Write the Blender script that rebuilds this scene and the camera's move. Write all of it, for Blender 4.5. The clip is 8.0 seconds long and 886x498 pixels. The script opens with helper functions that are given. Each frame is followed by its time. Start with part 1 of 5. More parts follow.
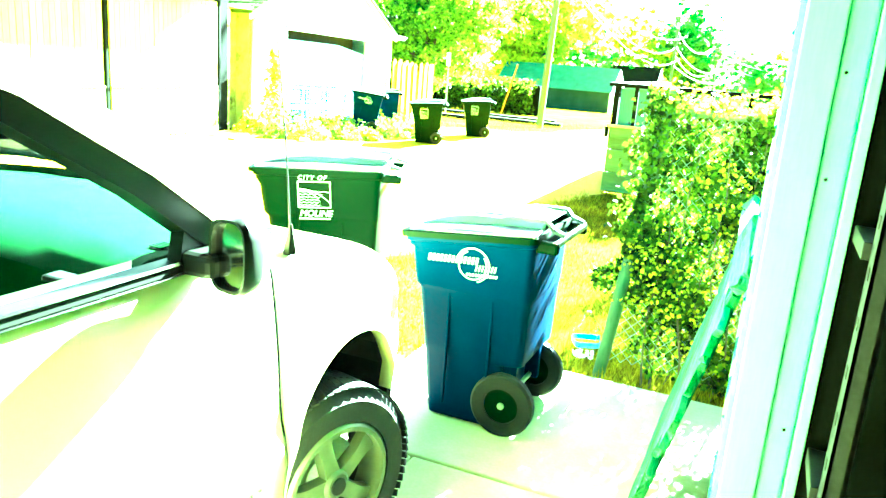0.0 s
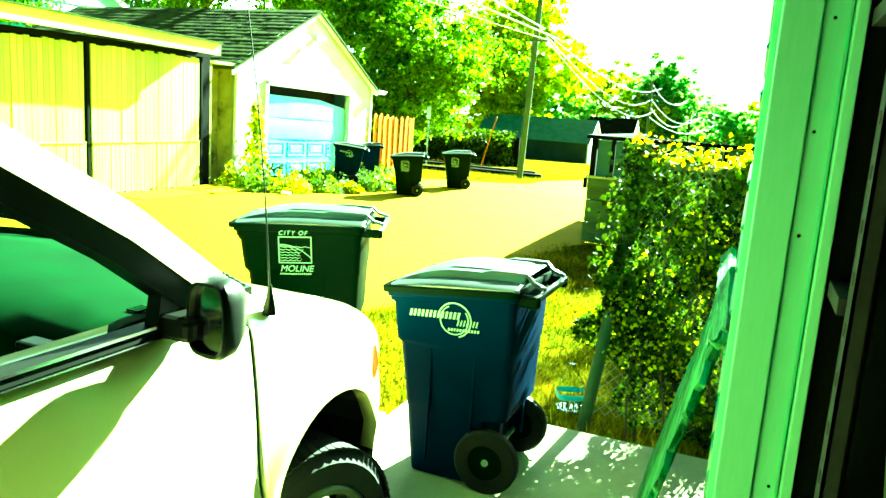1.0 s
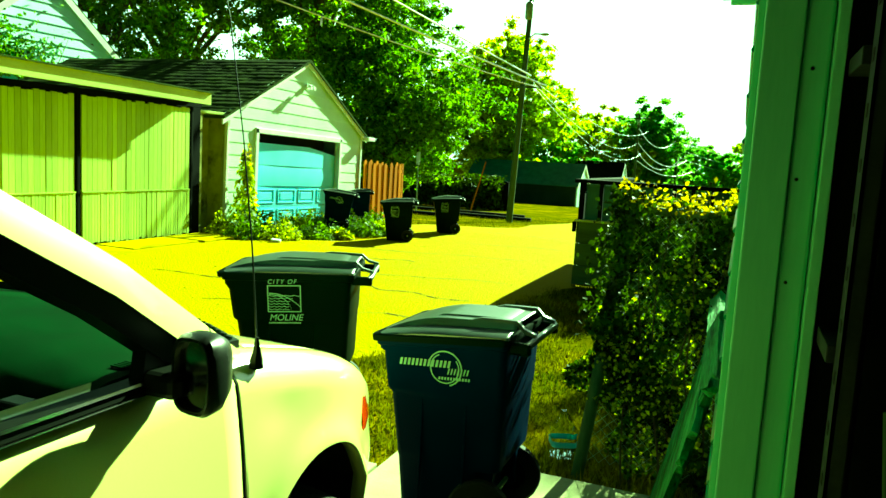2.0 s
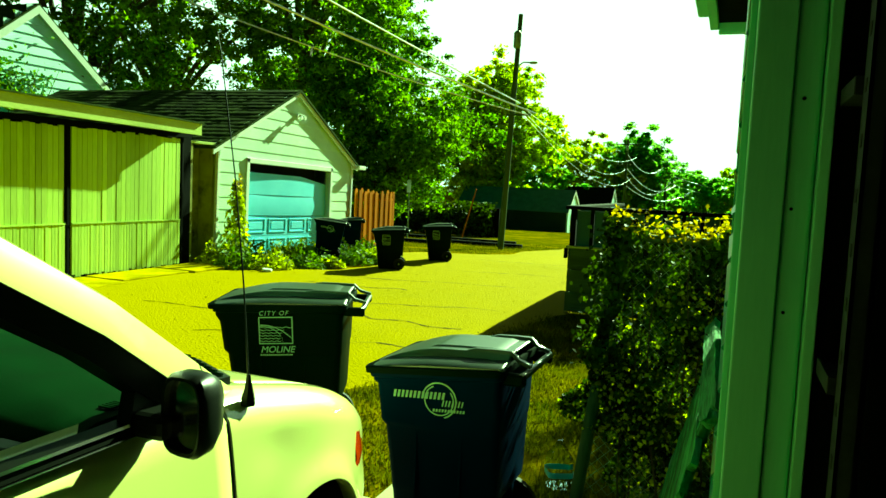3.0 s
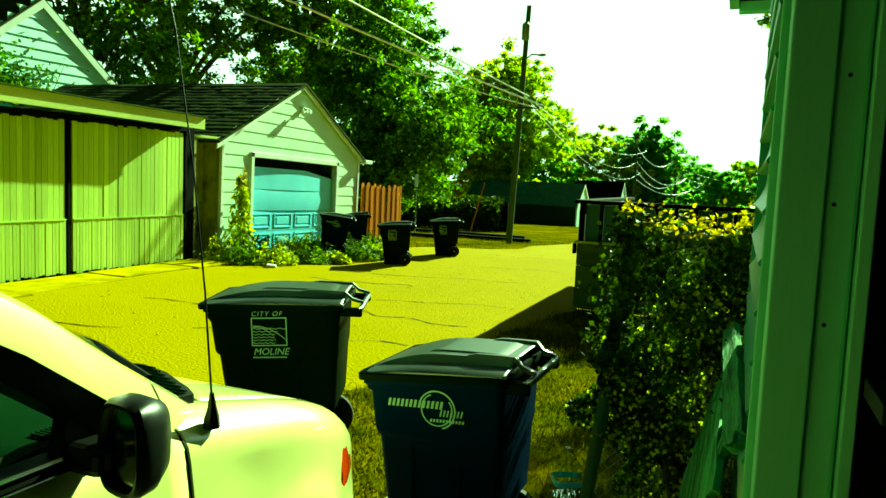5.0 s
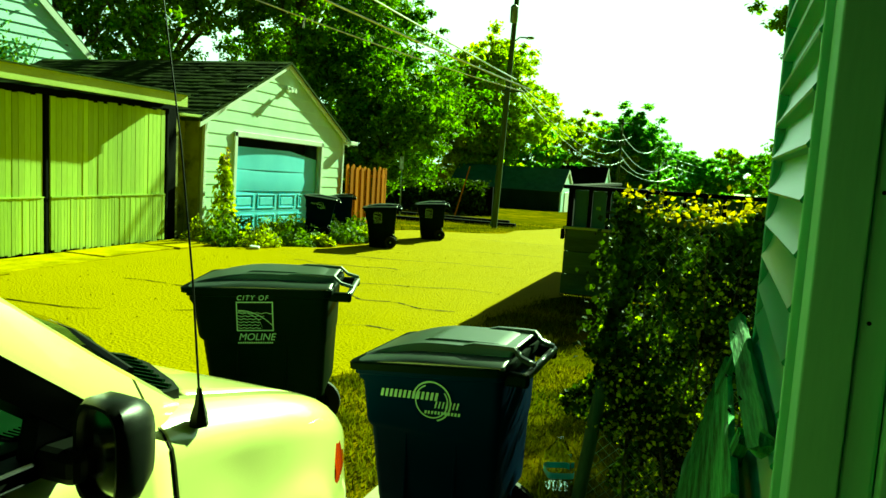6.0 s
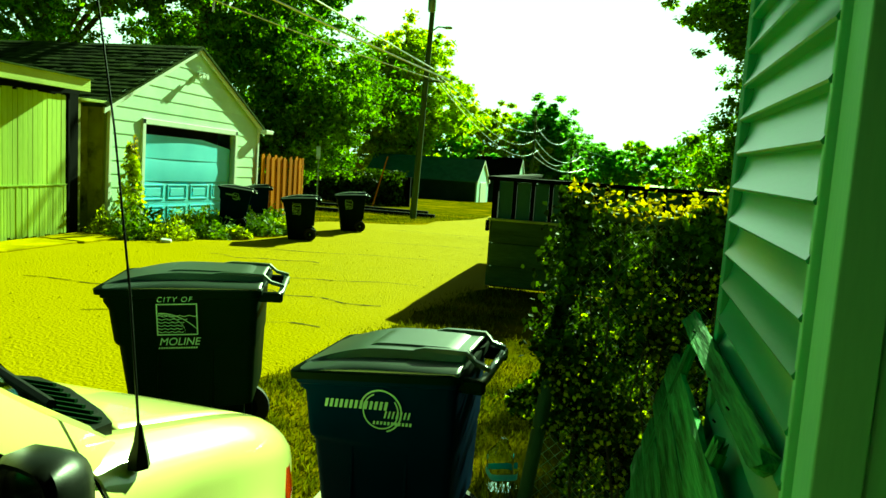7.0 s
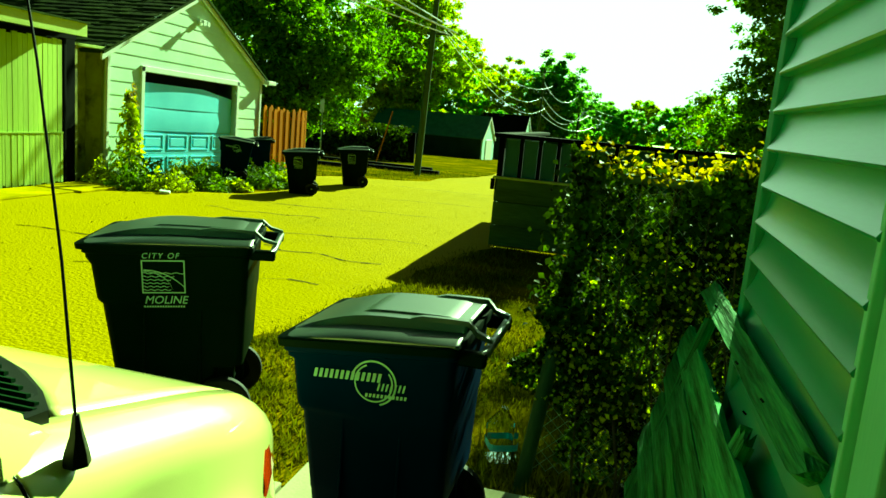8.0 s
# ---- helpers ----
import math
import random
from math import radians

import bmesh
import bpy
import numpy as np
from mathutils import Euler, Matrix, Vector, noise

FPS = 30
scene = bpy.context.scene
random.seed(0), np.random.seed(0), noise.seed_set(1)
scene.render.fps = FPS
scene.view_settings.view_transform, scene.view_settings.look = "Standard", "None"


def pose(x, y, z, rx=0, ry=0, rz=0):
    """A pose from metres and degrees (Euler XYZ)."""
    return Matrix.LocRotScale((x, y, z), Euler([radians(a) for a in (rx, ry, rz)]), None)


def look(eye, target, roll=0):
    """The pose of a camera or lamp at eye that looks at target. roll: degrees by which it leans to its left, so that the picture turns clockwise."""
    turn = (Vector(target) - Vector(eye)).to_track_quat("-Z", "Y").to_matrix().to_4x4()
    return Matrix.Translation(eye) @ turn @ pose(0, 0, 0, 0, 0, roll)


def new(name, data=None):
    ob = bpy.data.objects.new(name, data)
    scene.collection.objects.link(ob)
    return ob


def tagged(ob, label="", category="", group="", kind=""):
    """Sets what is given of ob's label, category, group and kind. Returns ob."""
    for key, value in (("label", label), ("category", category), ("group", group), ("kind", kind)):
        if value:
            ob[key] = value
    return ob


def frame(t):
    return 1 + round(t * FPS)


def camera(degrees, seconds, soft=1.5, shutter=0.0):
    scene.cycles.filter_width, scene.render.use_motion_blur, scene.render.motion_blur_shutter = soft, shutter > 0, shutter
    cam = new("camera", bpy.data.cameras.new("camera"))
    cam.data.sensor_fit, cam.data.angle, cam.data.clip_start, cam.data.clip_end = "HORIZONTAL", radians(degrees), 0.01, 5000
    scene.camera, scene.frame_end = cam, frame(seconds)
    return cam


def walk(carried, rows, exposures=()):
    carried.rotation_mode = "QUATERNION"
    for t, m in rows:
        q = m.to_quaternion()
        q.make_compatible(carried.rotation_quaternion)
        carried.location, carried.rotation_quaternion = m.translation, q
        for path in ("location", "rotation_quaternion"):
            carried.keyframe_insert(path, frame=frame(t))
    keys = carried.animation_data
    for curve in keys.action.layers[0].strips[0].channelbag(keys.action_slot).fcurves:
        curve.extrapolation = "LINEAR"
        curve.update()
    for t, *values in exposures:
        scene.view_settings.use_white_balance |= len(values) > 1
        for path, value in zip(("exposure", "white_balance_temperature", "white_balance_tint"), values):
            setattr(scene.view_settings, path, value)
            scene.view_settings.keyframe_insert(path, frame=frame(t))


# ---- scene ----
cam = camera(61.0, 8.0)
METRES, EYE, TILT, LEAN, TURN = 0.9, 1.75, 0.0, 0.0, 22.9
ROWS = [
    (0.0, 0.0, 0.0, 0.0, 1.08, -14.35, -4.21),
    (0.5, -0.0, 0.0014, 0.0136, 0.34, -12.39, -4.1),
    (1.0, 0.0043, 0.0019, 0.0238, -0.39, -10.42, -3.83),
    (1.5, 0.0105, 0.0037, 0.0327, -0.9, -8.43, -3.53),
    (2.0, 0.0115, 0.0081, 0.0402, -1.19, -7.0, -3.22),
    (3.5, 0.0148, 0.0705, 0.0579, -2.08, -4.56, -2.55),
    (4.0, 0.0427, 0.1433, 0.0591, -2.21, -4.8, -2.64),
    (4.5, 0.0576, 0.2222, 0.0575, -1.2, -4.97, -2.52),
    (6.0, 0.0064, 0.4293, 0.042, -2.44, -6.59, -3.39),
    (6.5, -0.0739, 0.5498, 0.0404, -5.63, -6.64, -3.62),
    (7.0, -0.1172, 0.6496, 0.0446, -8.89, -6.94, -3.75),
    (7.5, -0.0902, 0.779, 0.0428, -9.19, -8.06, -3.15),
    (8.0, -0.0696, 0.8931, 0.0293, -8.44, -10.25, -4.95),
]
walk(cam, [(t, pose(0, 0, EYE, TILT, LEAN, TURN) @ pose(METRES * x, METRES * y, METRES * z, 90 + pitch, roll, yaw)) for t, x, y, z, yaw, pitch, roll in ROWS],
     [(0.0, 7.95, 4450, -46), (0.5, 6.65, 4650, -53), (1.0, 5.1, 5150, -65), (1.5, 3.6, 5800, -77), (2.0, 2.6, 6700, -86), (3.3, 1.95, 6900, -78), (6.0, 1.9, 6900, -78), (8.0, 1.9, 6900, -81)])

# ---- daylight ----
SUN_AZ, SUN_EL = radians(9.5), radians(28.0)   # azimuth from +y towards +x
world = bpy.data.worlds.new("sky")
scene.world = world
world.use_nodes = True
wn = world.node_tree.nodes
sky = wn.new("ShaderNodeTexSky")
sky.sky_type = "NISHITA"
sky.sun_disc = False
sky.sun_elevation, sky.sun_rotation = SUN_EL, SUN_AZ
sky.dust_density = 7.0
world.node_tree.links.new(sky.outputs[0], wn["Background"].inputs[0])
wn["Background"].inputs[1].default_value = 0.005
sun = new("sun", bpy.data.lights.new("sun", "SUN"))
sun.data.energy, sun.data.angle, sun.data.color = 5.0, radians(0.55), (1.0, 0.93, 0.70)
sun_dir = Vector((math.sin(SUN_AZ) * math.cos(SUN_EL), math.cos(SUN_AZ) * math.cos(SUN_EL), math.sin(SUN_EL)))
sun.matrix_world = look(sun_dir * 50, (0, 0, 0))


# ---- materials ----
def mat(name, c1, c2=None, rough=0.7, metal=0.0, scale=6.0, fine=60.0, bump=0.25, stretch=(1, 1, 1), island=0.0, leafy=0.0, coat=0.0, stain=None, stain_amt=0.5, spec=0.2, grain=0.45, span=(0.5, 0.95)):
    """Two-scale procedural surface: broad tone shifts between c1 and c2, fine grain and relief."""
    m = bpy.data.materials.new(name)
    m.use_nodes = True
    nt = m.node_tree
    n, link = nt.nodes, nt.links.new
    b = n["Principled BSDF"]
    c2 = c2 or tuple(v * 0.72 for v in c1)
    tc = n.new("ShaderNodeTexCoord")
    mp = n.new("ShaderNodeMapping")
    mp.inputs["Scale"].default_value = stretch
    link(tc.outputs["Object"], mp.inputs[0])
    n1, n2 = n.new("ShaderNodeTexNoise"), n.new("ShaderNodeTexNoise")
    n1.inputs["Scale"].default_value, n1.inputs["Detail"].default_value = scale, 6
    n2.inputs["Scale"].default_value, n2.inputs["Detail"].default_value = fine, 4
    link(mp.outputs[0], n1.inputs[0])
    link(mp.outputs[0], n2.inputs[0])
    add = n.new("ShaderNodeMath")
    add.operation = "MULTIPLY_ADD"
    add.inputs[1].default_value = grain
    link(n2.outputs[0], add.inputs[0])
    link(n1.outputs[0], add.inputs[2])
    ramp = n.new("ShaderNodeValToRGB")
    ramp.color_ramp.elements[0].position, ramp.color_ramp.elements[1].position = span
    ramp.color_ramp.elements[0].color, ramp.color_ramp.elements[1].color = (*c2, 1), (*c1, 1)
    link(add.outputs[0], ramp.inputs[0])
    col = ramp.outputs[0]
    if stain:
        n3 = n.new("ShaderNodeTexNoise")
        n3.inputs["Scale"].default_value, n3.inputs["Detail"].default_value, n3.inputs["Roughness"].default_value = scale * 0.37, 8, 0.7
        link(mp.outputs[0], n3.inputs[0])
        r3 = n.new("ShaderNodeValToRGB")
        r3.color_ramp.elements[0].position, r3.color_ramp.elements[1].position = 0.5, 0.66
        link(n3.outputs[0], r3.inputs[0])
        k = n.new("ShaderNodeMath")
        k.operation = "MULTIPLY"
        k.inputs[1].default_value = stain_amt
        link(r3.outputs[0], k.inputs[0])
        mx = n.new("ShaderNodeMixRGB")
        link(k.outputs[0], mx.inputs[0])
        link(col, mx.inputs[1])
        mx.inputs[2].default_value = (*stain, 1)
        col = mx.outputs[0]
    if island:
        rnd = n.new("ShaderNodeObjectInfo") if island > 0 else n.new("ShaderNodeNewGeometry")
        hs = n.new("ShaderNodeHueSaturation")
        mr = n.new("ShaderNodeMapRange")
        mr.inputs[3].default_value, mr.inputs[4].default_value = 1 - abs(island), 1 + abs(island)
        link(rnd.outputs["Random"] if island > 0 else rnd.outputs["Random Per Island"], mr.inputs[0])
        link(mr.outputs[0], hs.inputs["Value"])
        link(col, hs.inputs["Color"])
        col = hs.outputs[0]
    link(col, b.inputs["Base Color"])
    b.inputs["Roughness"].default_value, b.inputs["Metallic"].default_value = rough, metal
    b.inputs["Coat Weight"].default_value = coat
    b.inputs["Specular IOR Level"].default_value = spec
    if bump:
        bp = n.new("ShaderNodeBump")
        bp.inputs["Strength"].default_value, bp.inputs["Distance"].default_value = bump, 0.01
        link(add.outputs[0], bp.inputs["Height"])
        link(bp.outputs[0], b.inputs["Normal"])
    if leafy:
        tr = n.new("ShaderNodeBsdfTranslucent")
        ms = n.new("ShaderNodeMixShader")
        ms.inputs[0].default_value = leafy
        link(col, tr.inputs[0])
        link(b.outputs[0], ms.inputs[1])
        link(tr.outputs[0], ms.inputs[2])
        link(ms.outputs[0], n["Material Output"].inputs[0])
    return m


LANE = mat("lane_surface", (0.86, 0.61, 0.008), (0.31, 0.235, 0.004), 0.95, scale=0.9, fine=34, bump=0.7, stain=(0.25, 0.20, 0.004), stain_amt=0.5, spec=0.02, grain=2.6, span=(1.32, 2.0))
GRASS_GROUND = mat("dry_lawn", (0.14, 0.11, 0.005), (0.03, 0.038, 0.002), 1.0, scale=1.6, fine=35, bump=0.9, stain=(0.38, 0.23, 0.008), spec=0.0)
CONCRETE = mat("concrete", (0.48, 0.47, 0.26), (0.36, 0.35, 0.19), 0.9, scale=3, fine=70, bump=0.25, stain=(0.26, 0.25, 0.13), stain_amt=0.4)
APRON = mat("old_apron_concrete", (0.54, 0.41, 0.012), (0.24, 0.19, 0.006), 0.95, scale=2.5, fine=45, bump=0.8, stain=(0.15, 0.125, 0.006), stain_amt=0.85, spec=0.02)
WHITE_PAINT = mat("white_paint", (0.78, 0.82, 0.76), (0.66, 0.72, 0.66), 0.6, scale=3, fine=90, bump=0.08)
PALE_SIDING = mat("pale_lap_siding", (0.68, 0.86, 0.66), (0.56, 0.75, 0.55), 0.65, scale=1.5, fine=40, bump=0.12, island=0.06, stain=(0.42, 0.52, 0.30), stain_amt=0.3)
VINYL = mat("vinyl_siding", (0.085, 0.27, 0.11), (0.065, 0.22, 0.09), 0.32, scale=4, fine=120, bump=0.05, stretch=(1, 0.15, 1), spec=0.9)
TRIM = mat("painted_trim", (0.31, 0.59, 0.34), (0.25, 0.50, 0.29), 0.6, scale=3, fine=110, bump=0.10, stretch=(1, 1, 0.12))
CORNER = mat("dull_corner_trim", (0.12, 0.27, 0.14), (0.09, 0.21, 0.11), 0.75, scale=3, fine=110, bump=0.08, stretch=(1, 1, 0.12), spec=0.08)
BOARD_TAN = mat("painted_vertical_boards", (0.55, 0.70, 0.13), (0.36, 0.48, 0.07), 0.75, scale=2, fine=50, bump=0.3, stretch=(1, 1, 0.1), island=0.18, stain=(0.24, 0.30, 0.035), stain_amt=0.55)
FASCIA = mat("weathered_fascia", (0.62, 0.72, 0.22), (0.42, 0.50, 0.14), 0.8, scale=3, fine=60, bump=0.3, stretch=(1, 0.2, 1), stain=(0.16, 0.16, 0.03), spec=0.1)
SHINGLE = mat("asphalt_shingles", (0.060, 0.085, 0.008), (0.022, 0.034, 0.004), 0.95, scale=5, fine=90, bump=0.5, island=-0.45, spec=0.05)
BLUE_DOOR = mat("pale_blue_door", (0.32, 0.72, 0.96), (0.26, 0.63, 0.88), 0.45, scale=2, fine=60, bump=0.06)
DARK = mat("dark_gap", (0.02, 0.02, 0.015), None, 0.9, bump=0)
# Timber taken near black so the colour carries the garage's inner shade.
DARK_WOOD = mat("near_black_timber", (0.0030, 0.0040, 0.0020), (0.0015, 0.0020, 0.0010), 0.85, scale=4, fine=50, bump=0.4, stretch=(1, 1, 0.15), island=0.2, spec=0.03)
# Darker copy of the galvanised steel: garage shade is put into the colour.
SHADED_STEEL = mat("shaded_track_steel", (0.020, 0.022, 0.016), (0.010, 0.011, 0.008), 0.6, scale=8, fine=80, bump=0.1, spec=0.2)
PEELING = mat("peeling_wall", (0.36, 0.36, 0.09), (0.24, 0.24, 0.05), 0.85, scale=4, fine=40, bump=0.4, stain=(0.02, 0.018, 0.006), stain_amt=0.9)
GREY_WOOD = mat("weathered_grey_wood", (0.17, 0.40, 0.13), (0.022, 0.062, 0.016), 0.85, scale=26, fine=170, bump=1.0, stretch=(1, 1, 0.06), island=0.25, stain=(0.004, 0.010, 0.002), stain_amt=0.95, spec=0.08)
OLD_PLANK = mat("aged_enclosure_plank", (0.13, 0.20, 0.07), (0.05, 0.09, 0.03), 0.9, scale=3, fine=40, bump=0.5, stretch=(0.14, 1, 1), island=0.2, stain=(0.03, 0.04, 0.01))
CEDAR = mat("cedar_picket", (0.56, 0.20, 0.004), (0.34, 0.11, 0.003), 0.85, scale=4, fine=50, bump=0.3, stretch=(1, 1, 0.12), island=0.25, spec=0.04)
POLE_WOOD = mat("pole_timber", (0.09, 0.13, 0.045), (0.05, 0.07, 0.025), 0.9, scale=6, fine=60, bump=0.4, stretch=(1, 1, 0.08), spec=0.05)
BLUE_PLASTIC = mat("blue_cart_plastic", (0.0002, 0.0085, 0.034), (0.0002, 0.0065, 0.028), 0.5, scale=5, fine=160, bump=0.05, spec=0.02)
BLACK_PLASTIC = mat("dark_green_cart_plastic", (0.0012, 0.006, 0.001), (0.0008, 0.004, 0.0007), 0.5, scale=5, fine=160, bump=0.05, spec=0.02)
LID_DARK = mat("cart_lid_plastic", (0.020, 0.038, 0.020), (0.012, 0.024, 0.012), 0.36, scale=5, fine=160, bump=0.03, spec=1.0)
RUBBER = mat("tyre_rubber", (0.007, 0.008, 0.005), (0.004, 0.004, 0.003), 0.75, scale=8, fine=80, bump=0.2)
DECAL = mat("white_decal", (0.42, 0.62, 0.48), None, 0.6, bump=0, spec=0.1)
POST_STEEL = mat("dark_post_steel", (0.06, 0.10, 0.04), (0.03, 0.055, 0.02), 0.7, 0.2, scale=8, fine=80, bump=0.3, stretch=(1, 1, 0.2), stain=(0.14, 0.16, 0.06))
STEEL = mat("galvanised_steel", (0.36, 0.44, 0.28), (0.22, 0.28, 0.17), 0.5, 0.7, scale=8, fine=80, bump=0.1)
WIRE = mat("pale_cable", (0.90, 0.90, 0.84), None, 0.38, 1.0, bump=0)
LEAF = mat("tree_leaves", (0.30, 0.44, 0.008), (0.05, 0.12, 0.003), 0.6, scale=0.25, fine=3, bump=0, island=-0.8, leafy=0.6, spec=0.08)
# Paler leaf copies for far trees: sun and distance haze put into colour.
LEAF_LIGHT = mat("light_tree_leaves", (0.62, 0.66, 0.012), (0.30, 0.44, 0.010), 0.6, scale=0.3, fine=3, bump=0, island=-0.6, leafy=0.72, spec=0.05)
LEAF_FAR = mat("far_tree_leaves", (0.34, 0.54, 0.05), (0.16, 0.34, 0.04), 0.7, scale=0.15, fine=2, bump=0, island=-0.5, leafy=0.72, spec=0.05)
# Near-black leaves: shade inside the vine and clipped hedge is put into colour.
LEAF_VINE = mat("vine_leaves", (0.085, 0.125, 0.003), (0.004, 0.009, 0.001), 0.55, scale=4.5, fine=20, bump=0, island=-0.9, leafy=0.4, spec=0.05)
# Yellow of the vine's top shoots holds the sun shining through them.
LEAF_YELLOW = mat("bright_yellow_leaves", (0.74, 0.50, 0.006), (0.36, 0.32, 0.006), 0.6, scale=6, fine=20, bump=0, island=-0.6, leafy=0.5, spec=0.1)
# Lit copy of the vine leaves with sun in the colour; weeds reuse it.
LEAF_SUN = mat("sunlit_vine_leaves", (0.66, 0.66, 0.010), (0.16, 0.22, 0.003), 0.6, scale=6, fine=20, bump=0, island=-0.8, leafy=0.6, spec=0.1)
WEED = mat("weed_leaves", (0.22, 0.30, 0.008), (0.05, 0.10, 0.004), 0.6, scale=2, fine=20, bump=0, island=-0.5, leafy=0.4)
BLADE = mat("grass_blades", (0.27, 0.22, 0.006), (0.04, 0.06, 0.002), 0.9, scale=1.2, fine=9, bump=0, island=-0.7, leafy=0.3, spec=0.0)
BARK = mat("bark", (0.09, 0.075, 0.04), (0.05, 0.04, 0.02), 0.95, scale=5, fine=40, bump=0.8, stretch=(1, 1, 0.3))
CAR_PAINT = mat("pale_gold_paint", (0.84, 0.83, 0.30), (0.77, 0.76, 0.26), 0.32, 0.0, scale=1.3, fine=300, bump=0.0, coat=0.9, spec=0.5)
BLACK_TRIM = mat("black_trim", (0.004, 0.005, 0.003), None, 0.4, bump=0.03, fine=200, spec=0.15)
DASH = mat("dash_plastic", (0.009, 0.026, 0.006), (0.006, 0.017, 0.004), 0.7, scale=8, fine=220, bump=0.1, spec=0.02)
ALLOY = mat("alloy", (0.10, 0.11, 0.06), (0.07, 0.08, 0.045), 0.4, 0.5, bump=0.03)
AMBER = mat("amber_lens", (0.62, 0.05, 0.008), None, 0.15, bump=0, coat=1.0)
CHROME = mat("chrome", (0.75, 0.77, 0.72), None, 0.12, 1.0, bump=0)
PANEL_TEAL = mat("dark_enclosure_panel", (0.07, 0.16, 0.13), (0.04, 0.10, 0.08), 0.7, scale=2, fine=50, bump=0.3, stretch=(1, 1, 0.2), island=0.2)
HOUSE_BLUE = mat("pale_blue_house_siding", (0.66, 0.94, 0.90), (0.56, 0.85, 0.80), 0.6, scale=1, fine=30, bump=0.1, island=0.05)
# The far garages' side walls have their shade put into this colour.
SHADED_SIDING = mat("shaded_green_siding", (0.030, 0.050, 0.035), (0.018, 0.032, 0.022), 0.85, scale=1, fine=20, bump=0.2, spec=0.03)
HAZE = bpy.data.materials.new("bright_haze")
HAZE.use_nodes = True
_h = HAZE.node_tree
_e = _h.nodes.new("ShaderNodeEmission")
_e.inputs[0].default_value, _e.inputs[1].default_value = (1.0, 1.0, 0.97, 1), 0.45
_h.links.new(_e.outputs[0], _h.nodes["Material Output"].inputs[0])
GLASS = bpy.data.materials.new("window_glass")
GLASS.use_nodes = True
_g = GLASS.node_tree
_t, _l, _x = _g.nodes.new("ShaderNodeBsdfTransparent"), _g.nodes.new("ShaderNodeBsdfGlossy"), _g.nodes.new("ShaderNodeMixShader")
_f = _g.nodes.new("ShaderNodeFresnel")
_f.inputs[0].default_value = 1.12
_l.inputs[1].default_value = 0.02
_t.inputs[0].default_value = (0.86, 0.92, 0.88, 1)
_g.links.new(_f.outputs[0], _x.inputs[0])
_g.links.new(_t.outputs[0], _x.inputs[1])
_g.links.new(_l.outputs[0], _x.inputs[2])
_g.links.new(_x.outputs[0], _g.nodes["Material Output"].inputs[0])


# ---- building helpers ----
def mesh_of(name, bm, material, smooth=False):
    me = bpy.data.meshes.new(name)
    bm.to_mesh(me)
    bm.free()
    me.materials.append(material)
    if smooth:
        me.polygons.foreach_set("use_smooth", [True] * len(me.polygons))
        me.set_sharp_from_angle(angle=radians(38))
    return me


def part(name, bm, material, parent=None, label="", smooth=False, m=None):
    """Links a bmesh as one mesh object under a thing or a part."""
    ob = new(name, mesh_of(name, bm, material, smooth))
    if parent:
        ob.parent = parent
    if m:
        ob.matrix_basis = m
    return tagged(ob, label) if label else ob


def thing(name, label, category, m=None, group="", kind=""):
    ob = new(name)
    ob.empty_display_size = 0.1
    if m:
        ob.matrix_basis = m
    return tagged(ob, label, category, group, kind)


def box(bm, x0, x1, y0, y1, z0, z1, bevel=0.0, m=None):
    r = bmesh.ops.create_cube(bm, size=1)
    vs = r["verts"]
    for v in vs:
        v.co = Vector(((x0 + x1) / 2 + v.co.x * (x1 - x0), (y0 + y1) / 2 + v.co.y * (y1 - y0), (z0 + z1) / 2 + v.co.z * (z1 - z0)))
    if bevel:
        es = list({e for v in vs for e in v.link_edges})
        r = bmesh.ops.bevel(bm, geom=es, offset=bevel, segments=2, affect="EDGES", profile=0.5)
        vs = list({v for f in r["faces"] for v in f.verts} | {v for v in vs if v.is_valid})
    if m:
        bmesh.ops.transform(bm, matrix=m, verts=vs)
    return bm


def B(*a, **k):
    return box(bmesh.new(), *a, **k)


def loft(bm, rings, caps=True, closed=True):
    """A skin over rings of equally many points."""
    vr = [[bm.verts.new(p) for p in r] for r in rings]
    n = len(vr[0])
    for a, b in zip(vr, vr[1:]):
        for i in range(n if closed else n - 1):
            j = (i + 1) % n
            bm.faces.new((a[i], a[j], b[j], b[i]))
    if caps:
        bm.faces.new(vr[0][::-1])
        bm.faces.new(vr[-1])
    bmesh.ops.recalc_face_normals(bm, faces=bm.faces)
    return bm


def tube(bm, pts, radii, n=8):
    """A round bar along points."""
    pts = [Vector(p) for p in pts]
    radii = radii if isinstance(radii, (list, tuple)) else [radii] * len(pts)
    rings, side = [], None
    for i, p in enumerate(pts):
        d = (pts[min(i + 1, len(pts) - 1)] - pts[max(i - 1, 0)]).normalized()
        side = (side - d * side.dot(d)).normalized() if side else d.orthogonal().normalized()
        up = d.cross(side)
        rings.append([p + (side * math.cos(a) + up * math.sin(a)) * radii[i] for a in (2 * math.pi * k / n for k in range(n))])
    return loft(bm, rings)


def rrect(x0, x1, y0, y1, z, r, seg=3):
    """A rounded rectangle ring; z may be a function of x."""
    out = []
    for cx, cy, a0 in ((x1 - r, y1 - r, 0), (x0 + r, y1 - r, 90), (x0 + r, y0 + r, 180), (x1 - r, y0 + r, 270)):
        for k in range(seg + 1):
            a = radians(a0 + 90 * k / seg)
            x, y = cx + r * math.cos(a), cy + r * math.sin(a)
            out.append((x, y, z(x) if callable(z) else z))
    return out


